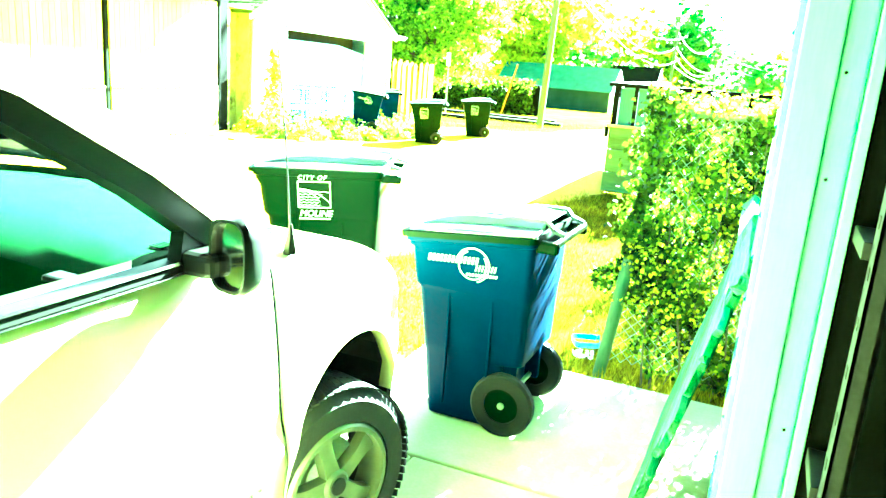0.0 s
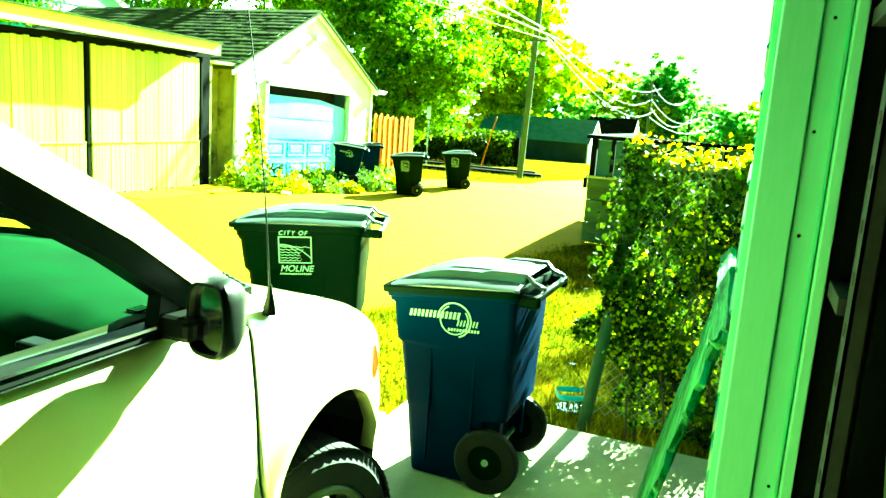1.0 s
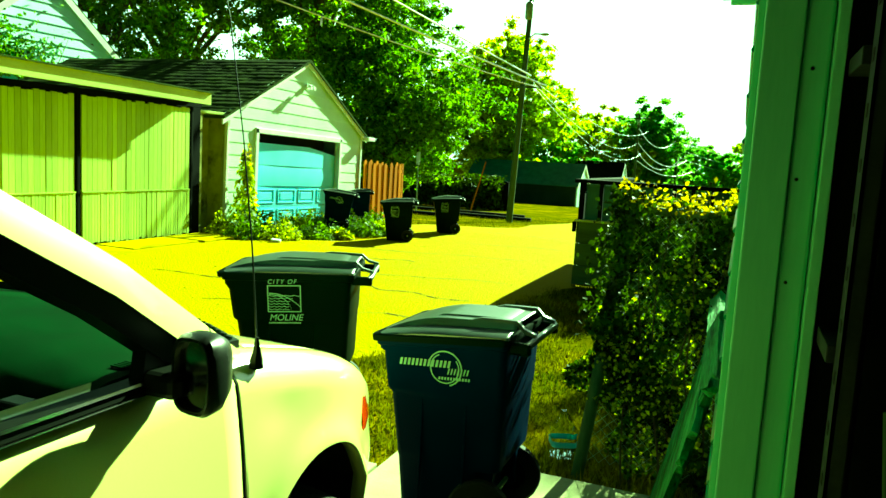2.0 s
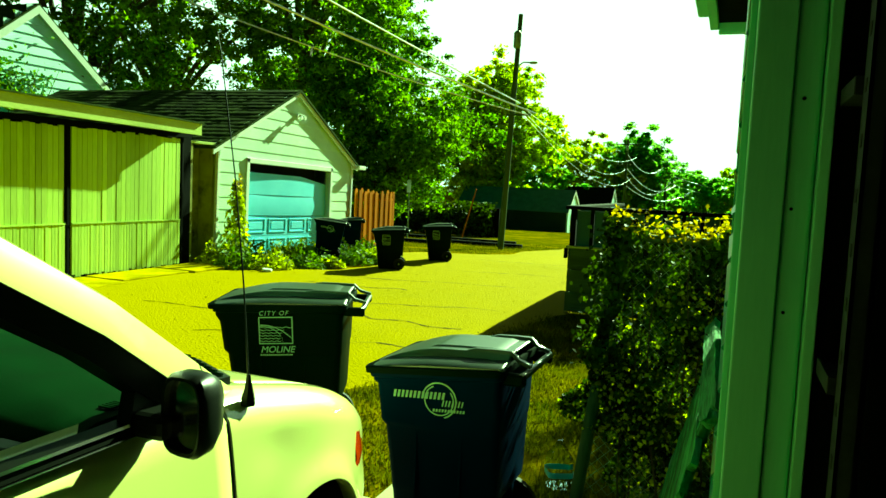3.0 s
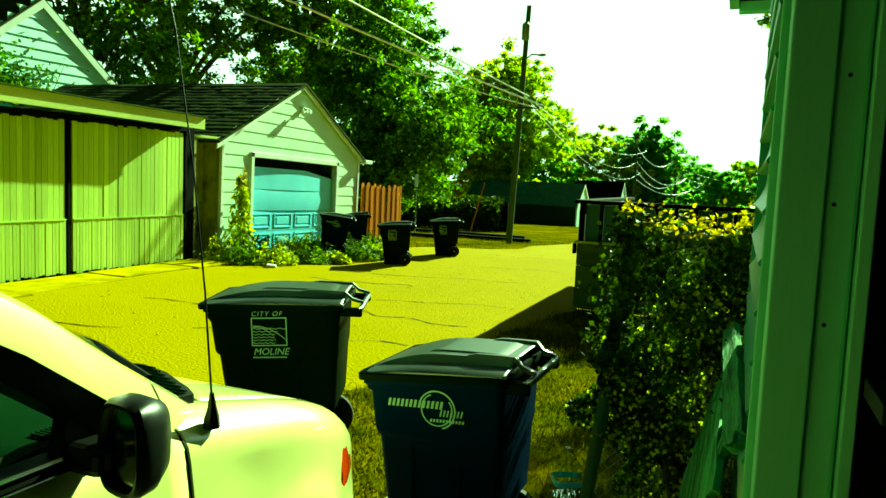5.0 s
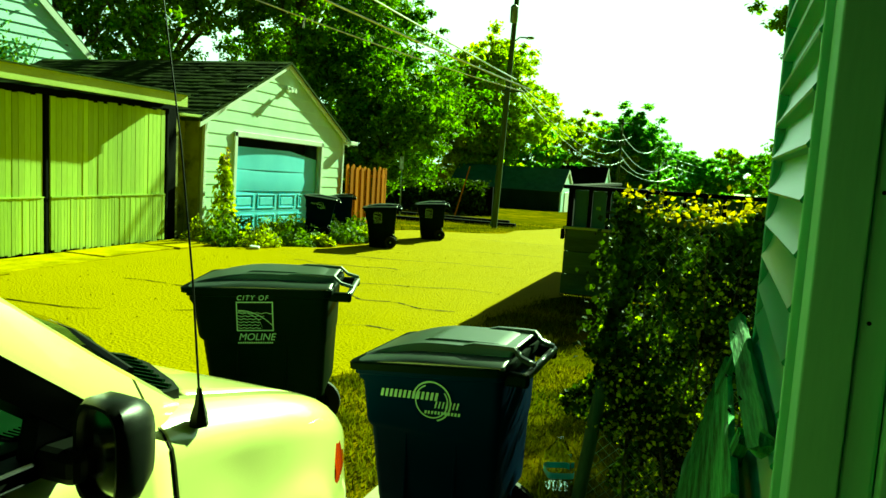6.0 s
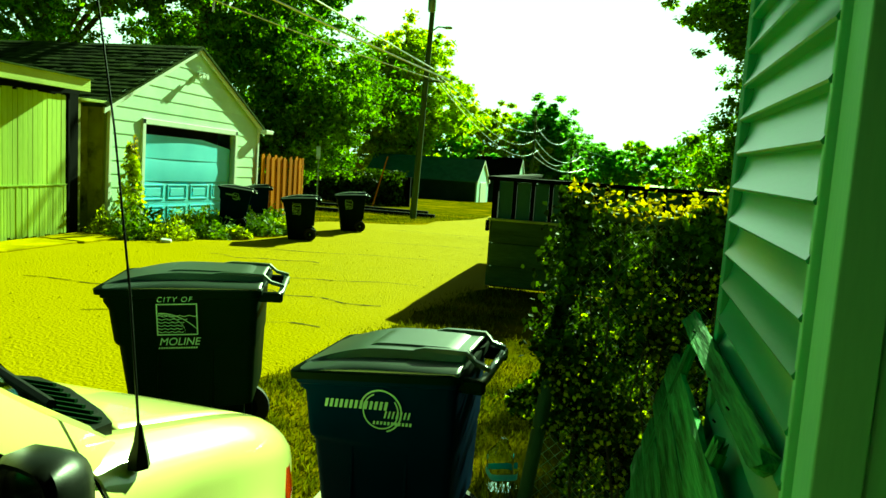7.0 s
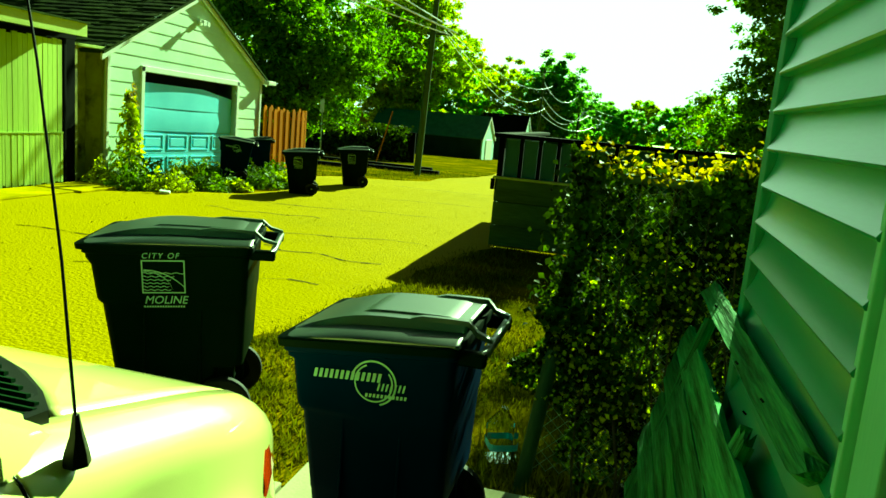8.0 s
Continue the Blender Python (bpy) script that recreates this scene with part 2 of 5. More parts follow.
def disc(bm, c, axis, r0, r1, w, n=28):
    """A ring or drum of width w about an axis."""
    c, d = Vector(c), Vector(axis).normalized()
    s = d.orthogonal().normalized()
    u = d.cross(s)
    prof = [(r0, -w / 2), (r1 - w * 0.2, -w / 2), (r1, -w * 0.3), (r1, w * 0.3), (r1 - w * 0.2, w / 2), (r0, w / 2)]
    rows = [[bm.verts.new(c + d * h + (s * math.cos(a) + u * math.sin(a)) * r) for r, h in prof] for a in (2 * math.pi * k / n for k in range(n))]
    for a, b in zip(rows, rows[1:] + rows[:1]):
        for i in range(len(prof)):
            j = (i + 1) % len(prof)
            bm.faces.new((a[i], b[i], b[j], a[j]))
    bmesh.ops.recalc_face_normals(bm, faces=bm.faces)
    return bm


def words(name, text, size, parent, m, material=DECAL, shear=0.0, width=1.0):
    """Flat lettering lying in its local xy plane."""
    cu = bpy.data.curves.new(name, "FONT")
    cu.body, cu.size, cu.shear, cu.align_x, cu.extrude = text, size, shear, "LEFT", 0.0006
    cu.space_character = width
    tmp = new(name, cu)
    dg = bpy.context.evaluated_depsgraph_get()
    me = bpy.data.meshes.new_from_object(tmp.evaluated_get(dg))
    bpy.data.objects.remove(tmp)
    me.materials.clear()
    me.materials.append(material)
    ob = new(name, me)
    ob.parent, ob.matrix_basis = parent, m
    return ob


def cloud(name, pts, normals, size, material, parent=None, rng=None, label="", aspect=1.7, droop=0.0):
    """Many small folded leaves at points."""
    n = len(pts)
    pts = np.asarray(pts, float)
    s = size * rng.uniform(0.6, 1.35, n)[:, None]
    nr = normals + rng.normal(0, 0.55, (n, 3))
    nr /= np.linalg.norm(nr, axis=1)[:, None] + 1e-9
    a = rng.normal(0, 1, (n, 3))
    a[:, 2] -= droop
    a -= nr * (a * nr).sum(1)[:, None]
    a /= np.linalg.norm(a, axis=1)[:, None] + 1e-9
    b = np.cross(nr, a)
    v = np.empty((n, 4, 3))
    v[:, 0] = pts - a * s * 0.5
    v[:, 1] = pts + b * s * 0.5 / aspect + nr * s * 0.12
    v[:, 2] = pts + a * s * 0.55
    v[:, 3] = pts - b * s * 0.5 / aspect + nr * s * 0.12
    me = bpy.data.meshes.new(name)
    idx = np.arange(n * 4).reshape(n, 4)
    tri = np.concatenate([idx[:, [0, 1, 2]], idx[:, [0, 2, 3]]], 1).reshape(-1)
    me.vertices.add(n * 4)
    me.vertices.foreach_set("co", v.reshape(-1))
    me.loops.add(len(tri))
    me.loops.foreach_set("vertex_index", tri.astype(np.int32))
    me.polygons.add(len(tri) // 3)
    me.polygons.foreach_set("loop_start", np.arange(0, len(tri), 3, dtype=np.int32))
    me.update(calc_edges=True)
    me.materials.append(material)
    ob = new(name, me)
    if parent:
        ob.parent = parent
    ob["kind"] = "stuff"
    return tagged(ob, label) if label else ob


def zg(y):
    """Height of the ground: level by the garages, falling away down the lane."""
    return -0.04 * min(max(y - 17.0, 0.0), 75.0)


# ---- ground, lane, slabs ----
def sheet(name, xs, ys, z, material, label, category, jitter=0.0):
    bm = bmesh.new()
    rows = [[bm.verts.new((x, y, z(x, y) + random.uniform(-jitter, jitter))) for x in xs] for y in ys]
    for a, b in zip(rows, rows[1:]):
        for i in range(len(xs) - 1):
            bm.faces.new((a[i], a[i + 1], b[i + 1], b[i]))
    ob = part(name, bm, material, smooth=True)
    return tagged(ob, label, category, kind="structure")


def spaced(edges):
    out = []
    for a, b, step in edges:
        k = max(1, round((b - a) / step))
        out += [a + (b - a) * i / k for i in range(k)]
    return out + [edges[-1][1]]


sheet("ground", spaced([(-900, -60, 60), (-60, 40, 2.5), (40, 900, 60)]), spaced([(-900, -20, 60), (-20, 100, 2.5), (100, 1800, 100)]),
      lambda x, y: zg(y) - 0.015 + (0.03 * noise.noise((x * 0.3, y * 0.3, 0)) if -12 < x < 3 and y < 30 else 0) - (0.03 if y < 3.5 and x > -3.6 else 0), GRASS_GROUND,
      "patchy dry lawn ground falling gently away", "ground")

# hazy white sky low behind everything, where the sun stands
bm = bmesh.new()
loft(bm, [[(1700 * math.sin(radians(a)), 1700 * math.cos(radians(a)), z) for a in range(-75, 46, 5)] for z in (-80, 200, 420, 640, 800)], caps=False, closed=False)
tagged(part("backdrop", bm, HAZE), "blown-out white hazy sky on the sunward side", "sky", kind="structure")

LEFT = [(-30, -9.7), (11, -9.7), (12.2, -8.6), (13.2, -7.3), (15, -7.2), (17.0, -8.4), (18.6, -8.1), (20.5, -6.0), (24, -6.3), (27, -5.9), (32, -6.0), (90, -14.6)]
RIGHT = [(-30, -3.3), (3.6, -3.3), (4.6, -3.1), (5.7, -2.92), (6.1, -2.68), (7.9, -2.5), (9.8, -2.3), (10.8, -2.05), (14, -2.2), (30, -4.8), (90, -13)]


def edge(table, y):
    for (y0, x0), (y1, x1) in zip(table, table[1:]):
        if y <= y1:
            return x0 + (x1 - x0) * (y - y0) / (y1 - y0)
    return table[-1][1]


bm = bmesh.new()
rows = []
for y in spaced([(-12, 4, 0.8), (4, 20, 0.3), (20, 90, 1.2)]):
    a = edge(LEFT, y) + 0.18 * noise.noise((y * 1.3, 4, 0)) + 0.1 * noise.noise((y * 4, 1, 0))
    b = edge(RIGHT, y) + 0.16 * noise.noise((y * 1.3, 9, 0)) + 0.1 * noise.noise((y * 4, 7, 0))
    row = [bm.verts.new((a + (b - a) * i / 16, y, zg(y) + (0.022 + 0.014 * noise.noise((a + (b - a) * i / 16, y * 0.6, 2)) if 0 < i < 16 else -0.03))) for i in range(17)]
    rows.append(row)
for a, b in zip(rows, rows[1:]):
    for i in range(16):
        bm.faces.new((a[i], a[i + 1], b[i + 1], b[i]))
lane = tagged(part("road", bm, LANE, smooth=True), "dusty sunlit gravel and broken asphalt lane", "lane", kind="structure")

# long cracks in the lane
CRACKS = [(-5.6, 6.9, -3.2, 7.4), (-6.2, 9.6, -3.0, 10.3), (-6.6, 12.4, -3.4, 12.9), (-5.4, 14.6, -3.0, 15.2), (-5.9, 17.4, -3.2, 17.9), (-8.9, 6.0, -6.2, 6.6), (-7.4, 8.1, -5.2, 8.4), (-4.6, 8.9, -3.0, 8.7), (-6.9, 11.1, -4.9, 11.3)]
for k, (x0, y0, x1, y1) in enumerate(CRACKS):
    bm = bmesh.new()
    pts = []
    for i in range(15):
        t = i / 14
        x, y = x0 + (x1 - x0) * t, y0 + (y1 - y0) * t + 0.25 * noise.noise((t * 4, k * 3.1, 0))
        pts.append((x, y, zg(y) + 0.028 + 0.014 * noise.noise((x, y * 0.6, 2))))
    for p, q in zip(pts, pts[1:]):
        w = random.uniform(0.003, 0.016)
        bm.faces.new([bm.verts.new((p[0], p[1] - w, p[2])), bm.verts.new((q[0], q[1] - w, q[2])), bm.verts.new((q[0], q[1] + w, q[2])), bm.verts.new((p[0], p[1] + w, p[2]))])
    part("crack", bm, DARK_WOOD, lane, "dark dirt-filled crack")

# garage floor and the slab before it, two pours with a joint
pave = thing("floor", "pale concrete garage floor and driveway slab", "floor", kind="structure")
for x0, x1, y0, y1 in [(-3.4, -1.2, -3.2, 2.66), (-1.19, 0.55, -3.2, 2.66), (-3.4, -1.72, 2.675, 3.62), (-1.70, 0.02, 2.675, 3.95)]:
    part("slab", B(x0, x1, y0, y1, -0.10, 0.08 + random.uniform(-0.003, 0.003), bevel=0.008), CONCRETE, pave)
apron = thing("pavement", "cracked old concrete apron before the sliding doors", "apron", kind="structure")
for y0, y1, w in [(5.2, 7.4, 1.15), (7.42, 9.3, 0.95), (9.33, 10.9, 0.8), (10.93, 12.3, 0.9)]:
    part("slab", B(-9.75, -9.75 + w, y0, y1, -0.08, 0.045 + random.uniform(-0.01, 0.01), bevel=0.015), APRON, apron)

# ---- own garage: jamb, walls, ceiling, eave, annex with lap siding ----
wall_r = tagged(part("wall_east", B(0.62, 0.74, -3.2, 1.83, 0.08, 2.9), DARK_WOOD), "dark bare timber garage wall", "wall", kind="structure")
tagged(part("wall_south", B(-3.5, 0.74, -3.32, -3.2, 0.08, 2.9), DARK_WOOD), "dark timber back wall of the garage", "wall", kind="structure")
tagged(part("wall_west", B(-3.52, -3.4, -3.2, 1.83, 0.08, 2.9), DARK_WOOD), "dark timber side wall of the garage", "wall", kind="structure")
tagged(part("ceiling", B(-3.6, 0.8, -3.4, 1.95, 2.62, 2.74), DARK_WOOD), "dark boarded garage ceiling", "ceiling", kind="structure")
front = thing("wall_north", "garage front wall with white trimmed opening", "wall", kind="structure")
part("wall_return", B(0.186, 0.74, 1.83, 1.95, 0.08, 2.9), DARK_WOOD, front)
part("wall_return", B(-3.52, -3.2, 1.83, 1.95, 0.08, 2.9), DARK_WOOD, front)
part("header", B(-3.2, 0.02, 1.83, 1.95, 2.46, 2.62), TRIM, front)
jamb = thing("door_frame_1", "pale painted wooden garage door jamb", "door frame", kind="structure")
part("casing", B(0.018, 0.10, 1.835, 1.955, 0.08, 2.5, bevel=0.004), TRIM, jamb)
part("casing", B(0.1, 0.158, 1.845, 1.95, 0.08, 2.5, bevel=0.008), TRIM, jamb)
part("stop_strip", B(0.160, 0.184, 1.815, 1.93, 0.08, 2.5, bevel=0.003), TRIM, jamb)
for z in (0.95, 1.55, 1.78, 2.02):
    b = bmesh.new()
    disc(b, (0.13 + random.uniform(-0.02, 0.02), 1.8445, z), (0, 1, 0), 0.0, 0.004, 0.004, 10)
    part("nail_head", b, DARK_WOOD, jamb)

track = thing("door_track", "galvanised overhead door track with bolt slots", "door track")
part("rail", B(0.205, 0.212, 1.55, 1.62, 0.1, 2.4), SHADED_STEEL, track)
part("rail", B(0.205, 0.255, 1.613, 1.62, 0.1, 2.4), SHADED_STEEL, track)
part("rail", B(0.205, 0.235, 1.55, 1.556, 0.1, 2.4), SHADED_STEEL, track)
for i in range(20):
    part("slot", B(0.2035, 0.2045, 1.575, 1.592, 0.3 + 0.1 * i, 0.325 + 0.1 * i), DARK, track)
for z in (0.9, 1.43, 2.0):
    part("bracket", B(0.19, 0.25, 1.622, 1.815, z, z + 0.035, bevel=0.002), SHADED_STEEL, track)
tagged(part("broom_handle", tube(bmesh.new(), [(0.42, 1.5, 0.09), (0.31, 1.62, 1.35)], 0.012), POLE_WOOD), "thin wooden stick leaning in the dark garage", "stick")

annex = thing("wall_annex", "pale vinyl lap siding wall of the annex", "wall", kind="structure")
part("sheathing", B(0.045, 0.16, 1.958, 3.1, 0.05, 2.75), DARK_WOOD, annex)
prof = [(0.044, 0.0), (0.012, -0.004), (-0.002, 0.0), (-0.005, 0.006)] + [(-0.005 + 0.034 * (1 - (1 - k / 9) ** 2.2), 0.006 + 0.104 * k / 9) for k in range(1, 10)] + [(0.044, 0.110)]
bm = bmesh.new()
loft(bm, [[(x, 1.965, z) for x, z in prof], [(x, 3.085, z) for x, z in prof]])
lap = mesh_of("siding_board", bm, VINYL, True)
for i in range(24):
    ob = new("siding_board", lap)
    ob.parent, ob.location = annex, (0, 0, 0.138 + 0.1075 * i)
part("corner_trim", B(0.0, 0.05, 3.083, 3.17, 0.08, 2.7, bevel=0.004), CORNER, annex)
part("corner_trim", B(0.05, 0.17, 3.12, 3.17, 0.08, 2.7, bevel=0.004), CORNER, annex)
part("j_channel", B(0.002, 0.044, 1.957, 1.98, 0.08, 2.6, bevel=0.003), TRIM, annex)

eave = thing("roof_eave", "white boxed eave corner with soffit", "eave", pose(0.09, 0, 0.06), kind="structure")
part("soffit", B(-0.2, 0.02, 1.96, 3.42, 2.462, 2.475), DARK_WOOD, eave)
part("fascia", B(-0.235, -0.2, 1.96, 3.46, 2.44, 2.62, bevel=0.004), TRIM, eave)
part("fascia", B(-0.2, 0.3, 3.42, 3.46, 2.42, 2.62, bevel=0.004), TRIM, eave)
part("gutter", B(-0.29, -0.238, 1.96, 3.49, 2.50, 2.60, bevel=0.01), TRIM, eave)
part("rake", B(-0.3, 0.9, 1.95, 3.5, 2.625, 2.66), SHINGLE, eave)

# ---- weathered pallet boards leaning on the annex ----
def plank(bm, length, w, t, rng, seg=14):
    """A rough board along z with ragged ends and wavy edges."""
    rings, k = [], 7
    ends = [[rng.uniform(-0.045, 0.045) for _ in range(k)] for _ in range(2)]
    face = [rng.uniform(-0.0015, 0.0015) for _ in range(k)]
    for i in range(seg + 1):
        z = length * i / seg
        x0, x1 = -w / 2 + rng.uniform(-0.004, 0.004), w / 2 + rng.uniform(-0.004, 0.004)
        bow = rng.uniform(-0.002, 0.002)
        dz = ends[0] if i == 0 else ends[1] if i == seg else [0.0] * k
        xs = [x0 + (x1 - x0) * j / (k - 1) for j in range(k)]
        front = [(x, -t / 2 + bow + face[j] + rng.uniform(-0.0012, 0.0012), z + dz[j]) for j, x in enumerate(xs)]
        rings.append(front + [(x, t / 2 + bow, z + dz[k - 1 - j]) for j, x in enumerate(xs[::-1])])
    return loft(bm, rings)


def between(p, q, face):
    """A pose whose z runs from p to q, with -y turned towards face."""
    p, q = Vector(p), Vector(q)
    z = (q - p).normalized()
    y = -(Vector(face) - z * Vector(face).dot(z)).normalized()
    x = y.cross(z)
    m = Matrix((x, y, z)).transposed().to_4x4()
    m.translation = p
    return m, (q - p).length


# ---- wheeled carts ----
def cart(label, w, d, h, shell, wheel_r, m, group="", tilt=0.0, rise=(0.828, 0.872)):
    """Two-wheeled refuse cart. Front at -x, hinge and wheels at +x, logo side at -y; origin under the middle."""
    t = thing("wheeled_cart", label, "wheeled cart", m @ pose(0, 0, 0, 0, tilt, 0), group)
    rim = lambda x: h * (rise[0] + (rise[1] - rise[0]) * (x + d / 2) / d)
    hx, hy = d / 2, w / 2
    bm = bmesh.new()
    lv = [(0.01, 0.58, -0.40, 0.72), (0.05, 0.60, -0.42, 0.74), (0.30, 0.68, -0.44, 0.78), (0.315, 0.685, 0.10, 0.80), (0.34, 0.69, 0.11, 0.81),
          (0.58, 0.79, 0.13, 0.86), (0.595, 0.83, 0.14, 0.89), (0.61, 0.845, 0.145, 0.905), (0.755, 0.905, 0.155, 0.93)]
    rings = []
    for z, fx, bx, fy in lv:
        x1 = hx * (0.52 + bx * 0.0) if bx < 0 else hx * 0.745 + bx * hx * 0.75
        rings.append(rrect(-hx * fx, x1, -hy * fy, hy * fy, z * h, 0.05 * d))
    for dz, g in ((-0.05, 0.0), (0.0, 0.004)):
        rings.append(rrect(-hx * 0.965 - g, hx * 0.862 + g, -hy * 0.945 - g, hy * 0.945 + g, lambda x: rim(x) + dz * h, 0.05 * d))
    body = part("body", loft(bm, rings), shell, t, smooth=True)
    # ribs and recess lines moulded into the side
    for sx in (-0.30, 0.34):
        part("rib", B(hx * sx - 0.006, hx * sx + 0.006, -hy * 0.86, -hy * 0.80, 0.08 * h, 0.6 * h, bevel=0.004), shell, body)
    b = bmesh.new()
    loft(b, [rrect(-hx * 0.985, hx * 0.88, -hy * 0.98, hy * 0.98, lambda x: rim(x) - 0.035, 0.05 * d), rrect(-hx * 0.995, hx * 0.89, -hy, hy, lambda x: rim(x) - 0.03, 0.05 * d),
             rrect(-hx * 0.995, hx * 0.89, -hy, hy, lambda x: rim(x) - 0.005, 0.05 * d), rrect(-hx * 0.98, hx * 0.875, -hy * 0.98, hy * 0.98, lambda x: rim(x), 0.05 * d)])
    part("rim", b, shell, t, smooth=True)
    # lid: skirt, side bulges stepping up to a broad crown that falls to the hinge, and a raised plate
    def crown(x, y):
        u, v = x / hx, abs(y) / hy
        along = math.sin(math.pi / 2 * min(1.0, max(0.0, (u + 1.06) / 0.92))) if u < -0.14 else 1 - 0.28 * ((u + 0.14) / 1.04) ** 1.6
        k = min(1.0, max(0.0, (v - 0.60) / 0.045))
        across = (1.0 - 0.06 * v * v) * (1 - k) + k * 0.50 * math.sqrt(max(0.0, 1 - max(0.0, (v - 0.60) / 0.41) ** 2.4)) if v < 1 else 0.0
        return rim(x) + 0.014 + 0.060 * h * along * across

    bm = bmesh.new()
    us = [-1.05 + 0.05 * i for i in range(40)]
    vs = [-1.0, -0.985, -0.95, -0.9, -0.82, -0.74, -0.68, -0.645, -0.62, -0.60, -0.57, -0.5, -0.35, -0.2, 0.0, 0.2, 0.35, 0.5, 0.57, 0.60, 0.62, 0.645, 0.68, 0.74, 0.82, 0.9, 0.95, 0.985, 1.0]
    loft(bm, [[(u * hx, v * hy * (1.0 if u > -0.98 else 0.97), crown(u * hx, v * hy)) for v in vs] for u in us], caps=False, closed=False)
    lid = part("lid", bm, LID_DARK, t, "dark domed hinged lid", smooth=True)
    so = lid.modifiers.new("thickness", "SOLIDIFY")
    so.thickness, so.offset = 0.005, -1
    part("lid_skirt", loft(bmesh.new(), [rrect(-hx * 1.06, hx * 0.92, -hy * 1.025, hy * 1.025, lambda x: rim(x) - 0.014, 0.06 * d), rrect(-hx * 1.07, hx * 0.92, -hy * 1.03, hy * 1.03, lambda x: rim(x) + 0.012, 0.06 * d),
         rrect(-hx * 1.05, hx * 0.91, -hy * 1.005, hy * 1.005, lambda x: rim(x) + 0.018, 0.06 * d)]), BLACK_PLASTIC, lid, smooth=True)
    pu, pv = [-0.30 + 0.08 * i for i in range(14)], [-0.42, -0.41, -0.2, 0, 0.2, 0.41, 0.42]
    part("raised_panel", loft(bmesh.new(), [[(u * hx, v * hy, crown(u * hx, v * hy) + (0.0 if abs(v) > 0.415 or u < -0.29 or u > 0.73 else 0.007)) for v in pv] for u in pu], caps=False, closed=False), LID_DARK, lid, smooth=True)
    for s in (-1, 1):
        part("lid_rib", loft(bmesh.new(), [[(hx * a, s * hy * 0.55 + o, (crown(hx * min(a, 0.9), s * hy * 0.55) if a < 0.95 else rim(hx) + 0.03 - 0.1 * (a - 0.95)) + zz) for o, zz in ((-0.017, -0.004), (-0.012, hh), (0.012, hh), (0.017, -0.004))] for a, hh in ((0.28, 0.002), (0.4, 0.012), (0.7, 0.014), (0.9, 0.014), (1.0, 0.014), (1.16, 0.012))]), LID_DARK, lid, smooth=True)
        part("hinge_arm", B(hx * 0.86, hx * 1.16, s * hy * 0.80 - 0.022, s * hy * 0.80 + 0.022, rim(hx) - 0.06, rim(hx) - 0.005, bevel=0.012), BLACK_PLASTIC, t)
    part("handle", tube(bmesh.new(), [(hx * 1.1, -hy * 0.84, rim(hx) - 0.02), (hx * 1.13, -hy * 0.7, rim(hx) - 0.015), (hx * 1.13, hy * 0.7, rim(hx) - 0.015), (hx * 1.1, hy * 0.84, rim(hx) - 0.02)], 0.017, 10), LID_DARK, t, smooth=True)
    part("axle", tube(bmesh.new(), [(hx * 0.60, -hy * 0.9, wheel_r), (hx * 0.60, hy * 0.9, wheel_r)], 0.012), STEEL, t)
    for s in (-1, 1):
        wh = part("wheel", disc(bmesh.new(), (hx * 0.60, s * hy * 0.80, wheel_r), (0, 1, 0), wheel_r * 0.55, wheel_r, 0.055), RUBBER, t, smooth=True)
        part("wheel_disc", disc(bmesh.new(), (hx * 0.60, s * hy * 0.80, wheel_r), (0, 1, 0), 0.012, wheel_r * 0.6, 0.035), BLACK_PLASTIC, wh, smooth=True)
        part("hub_cap", disc(bmesh.new(), (hx * 0.60, s * (hy * 0.80 + 0.022), wheel_r), (0, 1, 0), 0.0, 0.016, 0.012, 14), STEEL, wh)
        part("axle_bracket", B(hx * 0.42, hx * 0.72, s * hy * 0.60 - 0.02, s * hy * 0.60 + 0.02, wheel_r - 0.02, 0.33 * h, bevel=0.006), shell, t)
    return t, hx, hy


def ring_decal(bm, cx, cz, r0, r1, n=40, a0=0.0, a1=360.0):
    """A flat ring in the xz plane at y = 0."""
    pts = [radians(a0 + (a1 - a0) * k / n) for k in range(n + 1)]
    for a, b in zip(pts, pts[1:]):
        bm.faces.new([bm.verts.new((cx + r * math.cos(t), 0, cz + r * math.sin(t))) for r, t in ((r0, a), (r1, a), (r1, b), (r0, b))])
    return bm


def flat(bm, pts):
    bm.faces.new([bm.verts.new((x, 0, z)) for x, z in pts])
    return bm


def bars(bm, x, z, n, w, h, gap, lean=0.2):
    """Slanted letter-sized bars in a row."""
    for i in range(n):
        a = x + i * (w + gap)
        flat(bm, [(a, z), (a + w, z), (a + w + h * lean, z + h), (a + h * lean, z + h)])
    return bm


def company_mark(t, hy, y, x, z, s, m=None):
    """Circular company mark with rows of plain bars for its lettering."""
    mk = part("printed_mark", ring_decal(bmesh.new(), 0.0, 0.0, 0.071 * s, 0.077 * s, a0=-75, a1=160), DECAL, t, "white printed round company mark", m=pose(x, y, z) @ pose(0, 0, 0, *(m or (0, 0, 0))))
    part("inner_ring", ring_decal(bmesh.new(), 0.0, 0.0, 0.060 * s, 0.065 * s, a0=110, a1=395), DECAL, mk)
    for bx, bz, n, w, h, gap, lean in ((-0.205, 0.004, 13, 0.0105, 0.030, 0.0075, 0.25), (0.01, -0.024, 7, 0.006, 0.026, 0.008, 0.3), (-0.03, -0.048, 11, 0.008, 0.012, 0.005, 0.2)):
        for i in range(n):
            part("bar", bars(bmesh.new(), (bx + i * (w + gap)) * s, bz * s, 1, w * s, h * s, 0, lean), DECAL, mk)


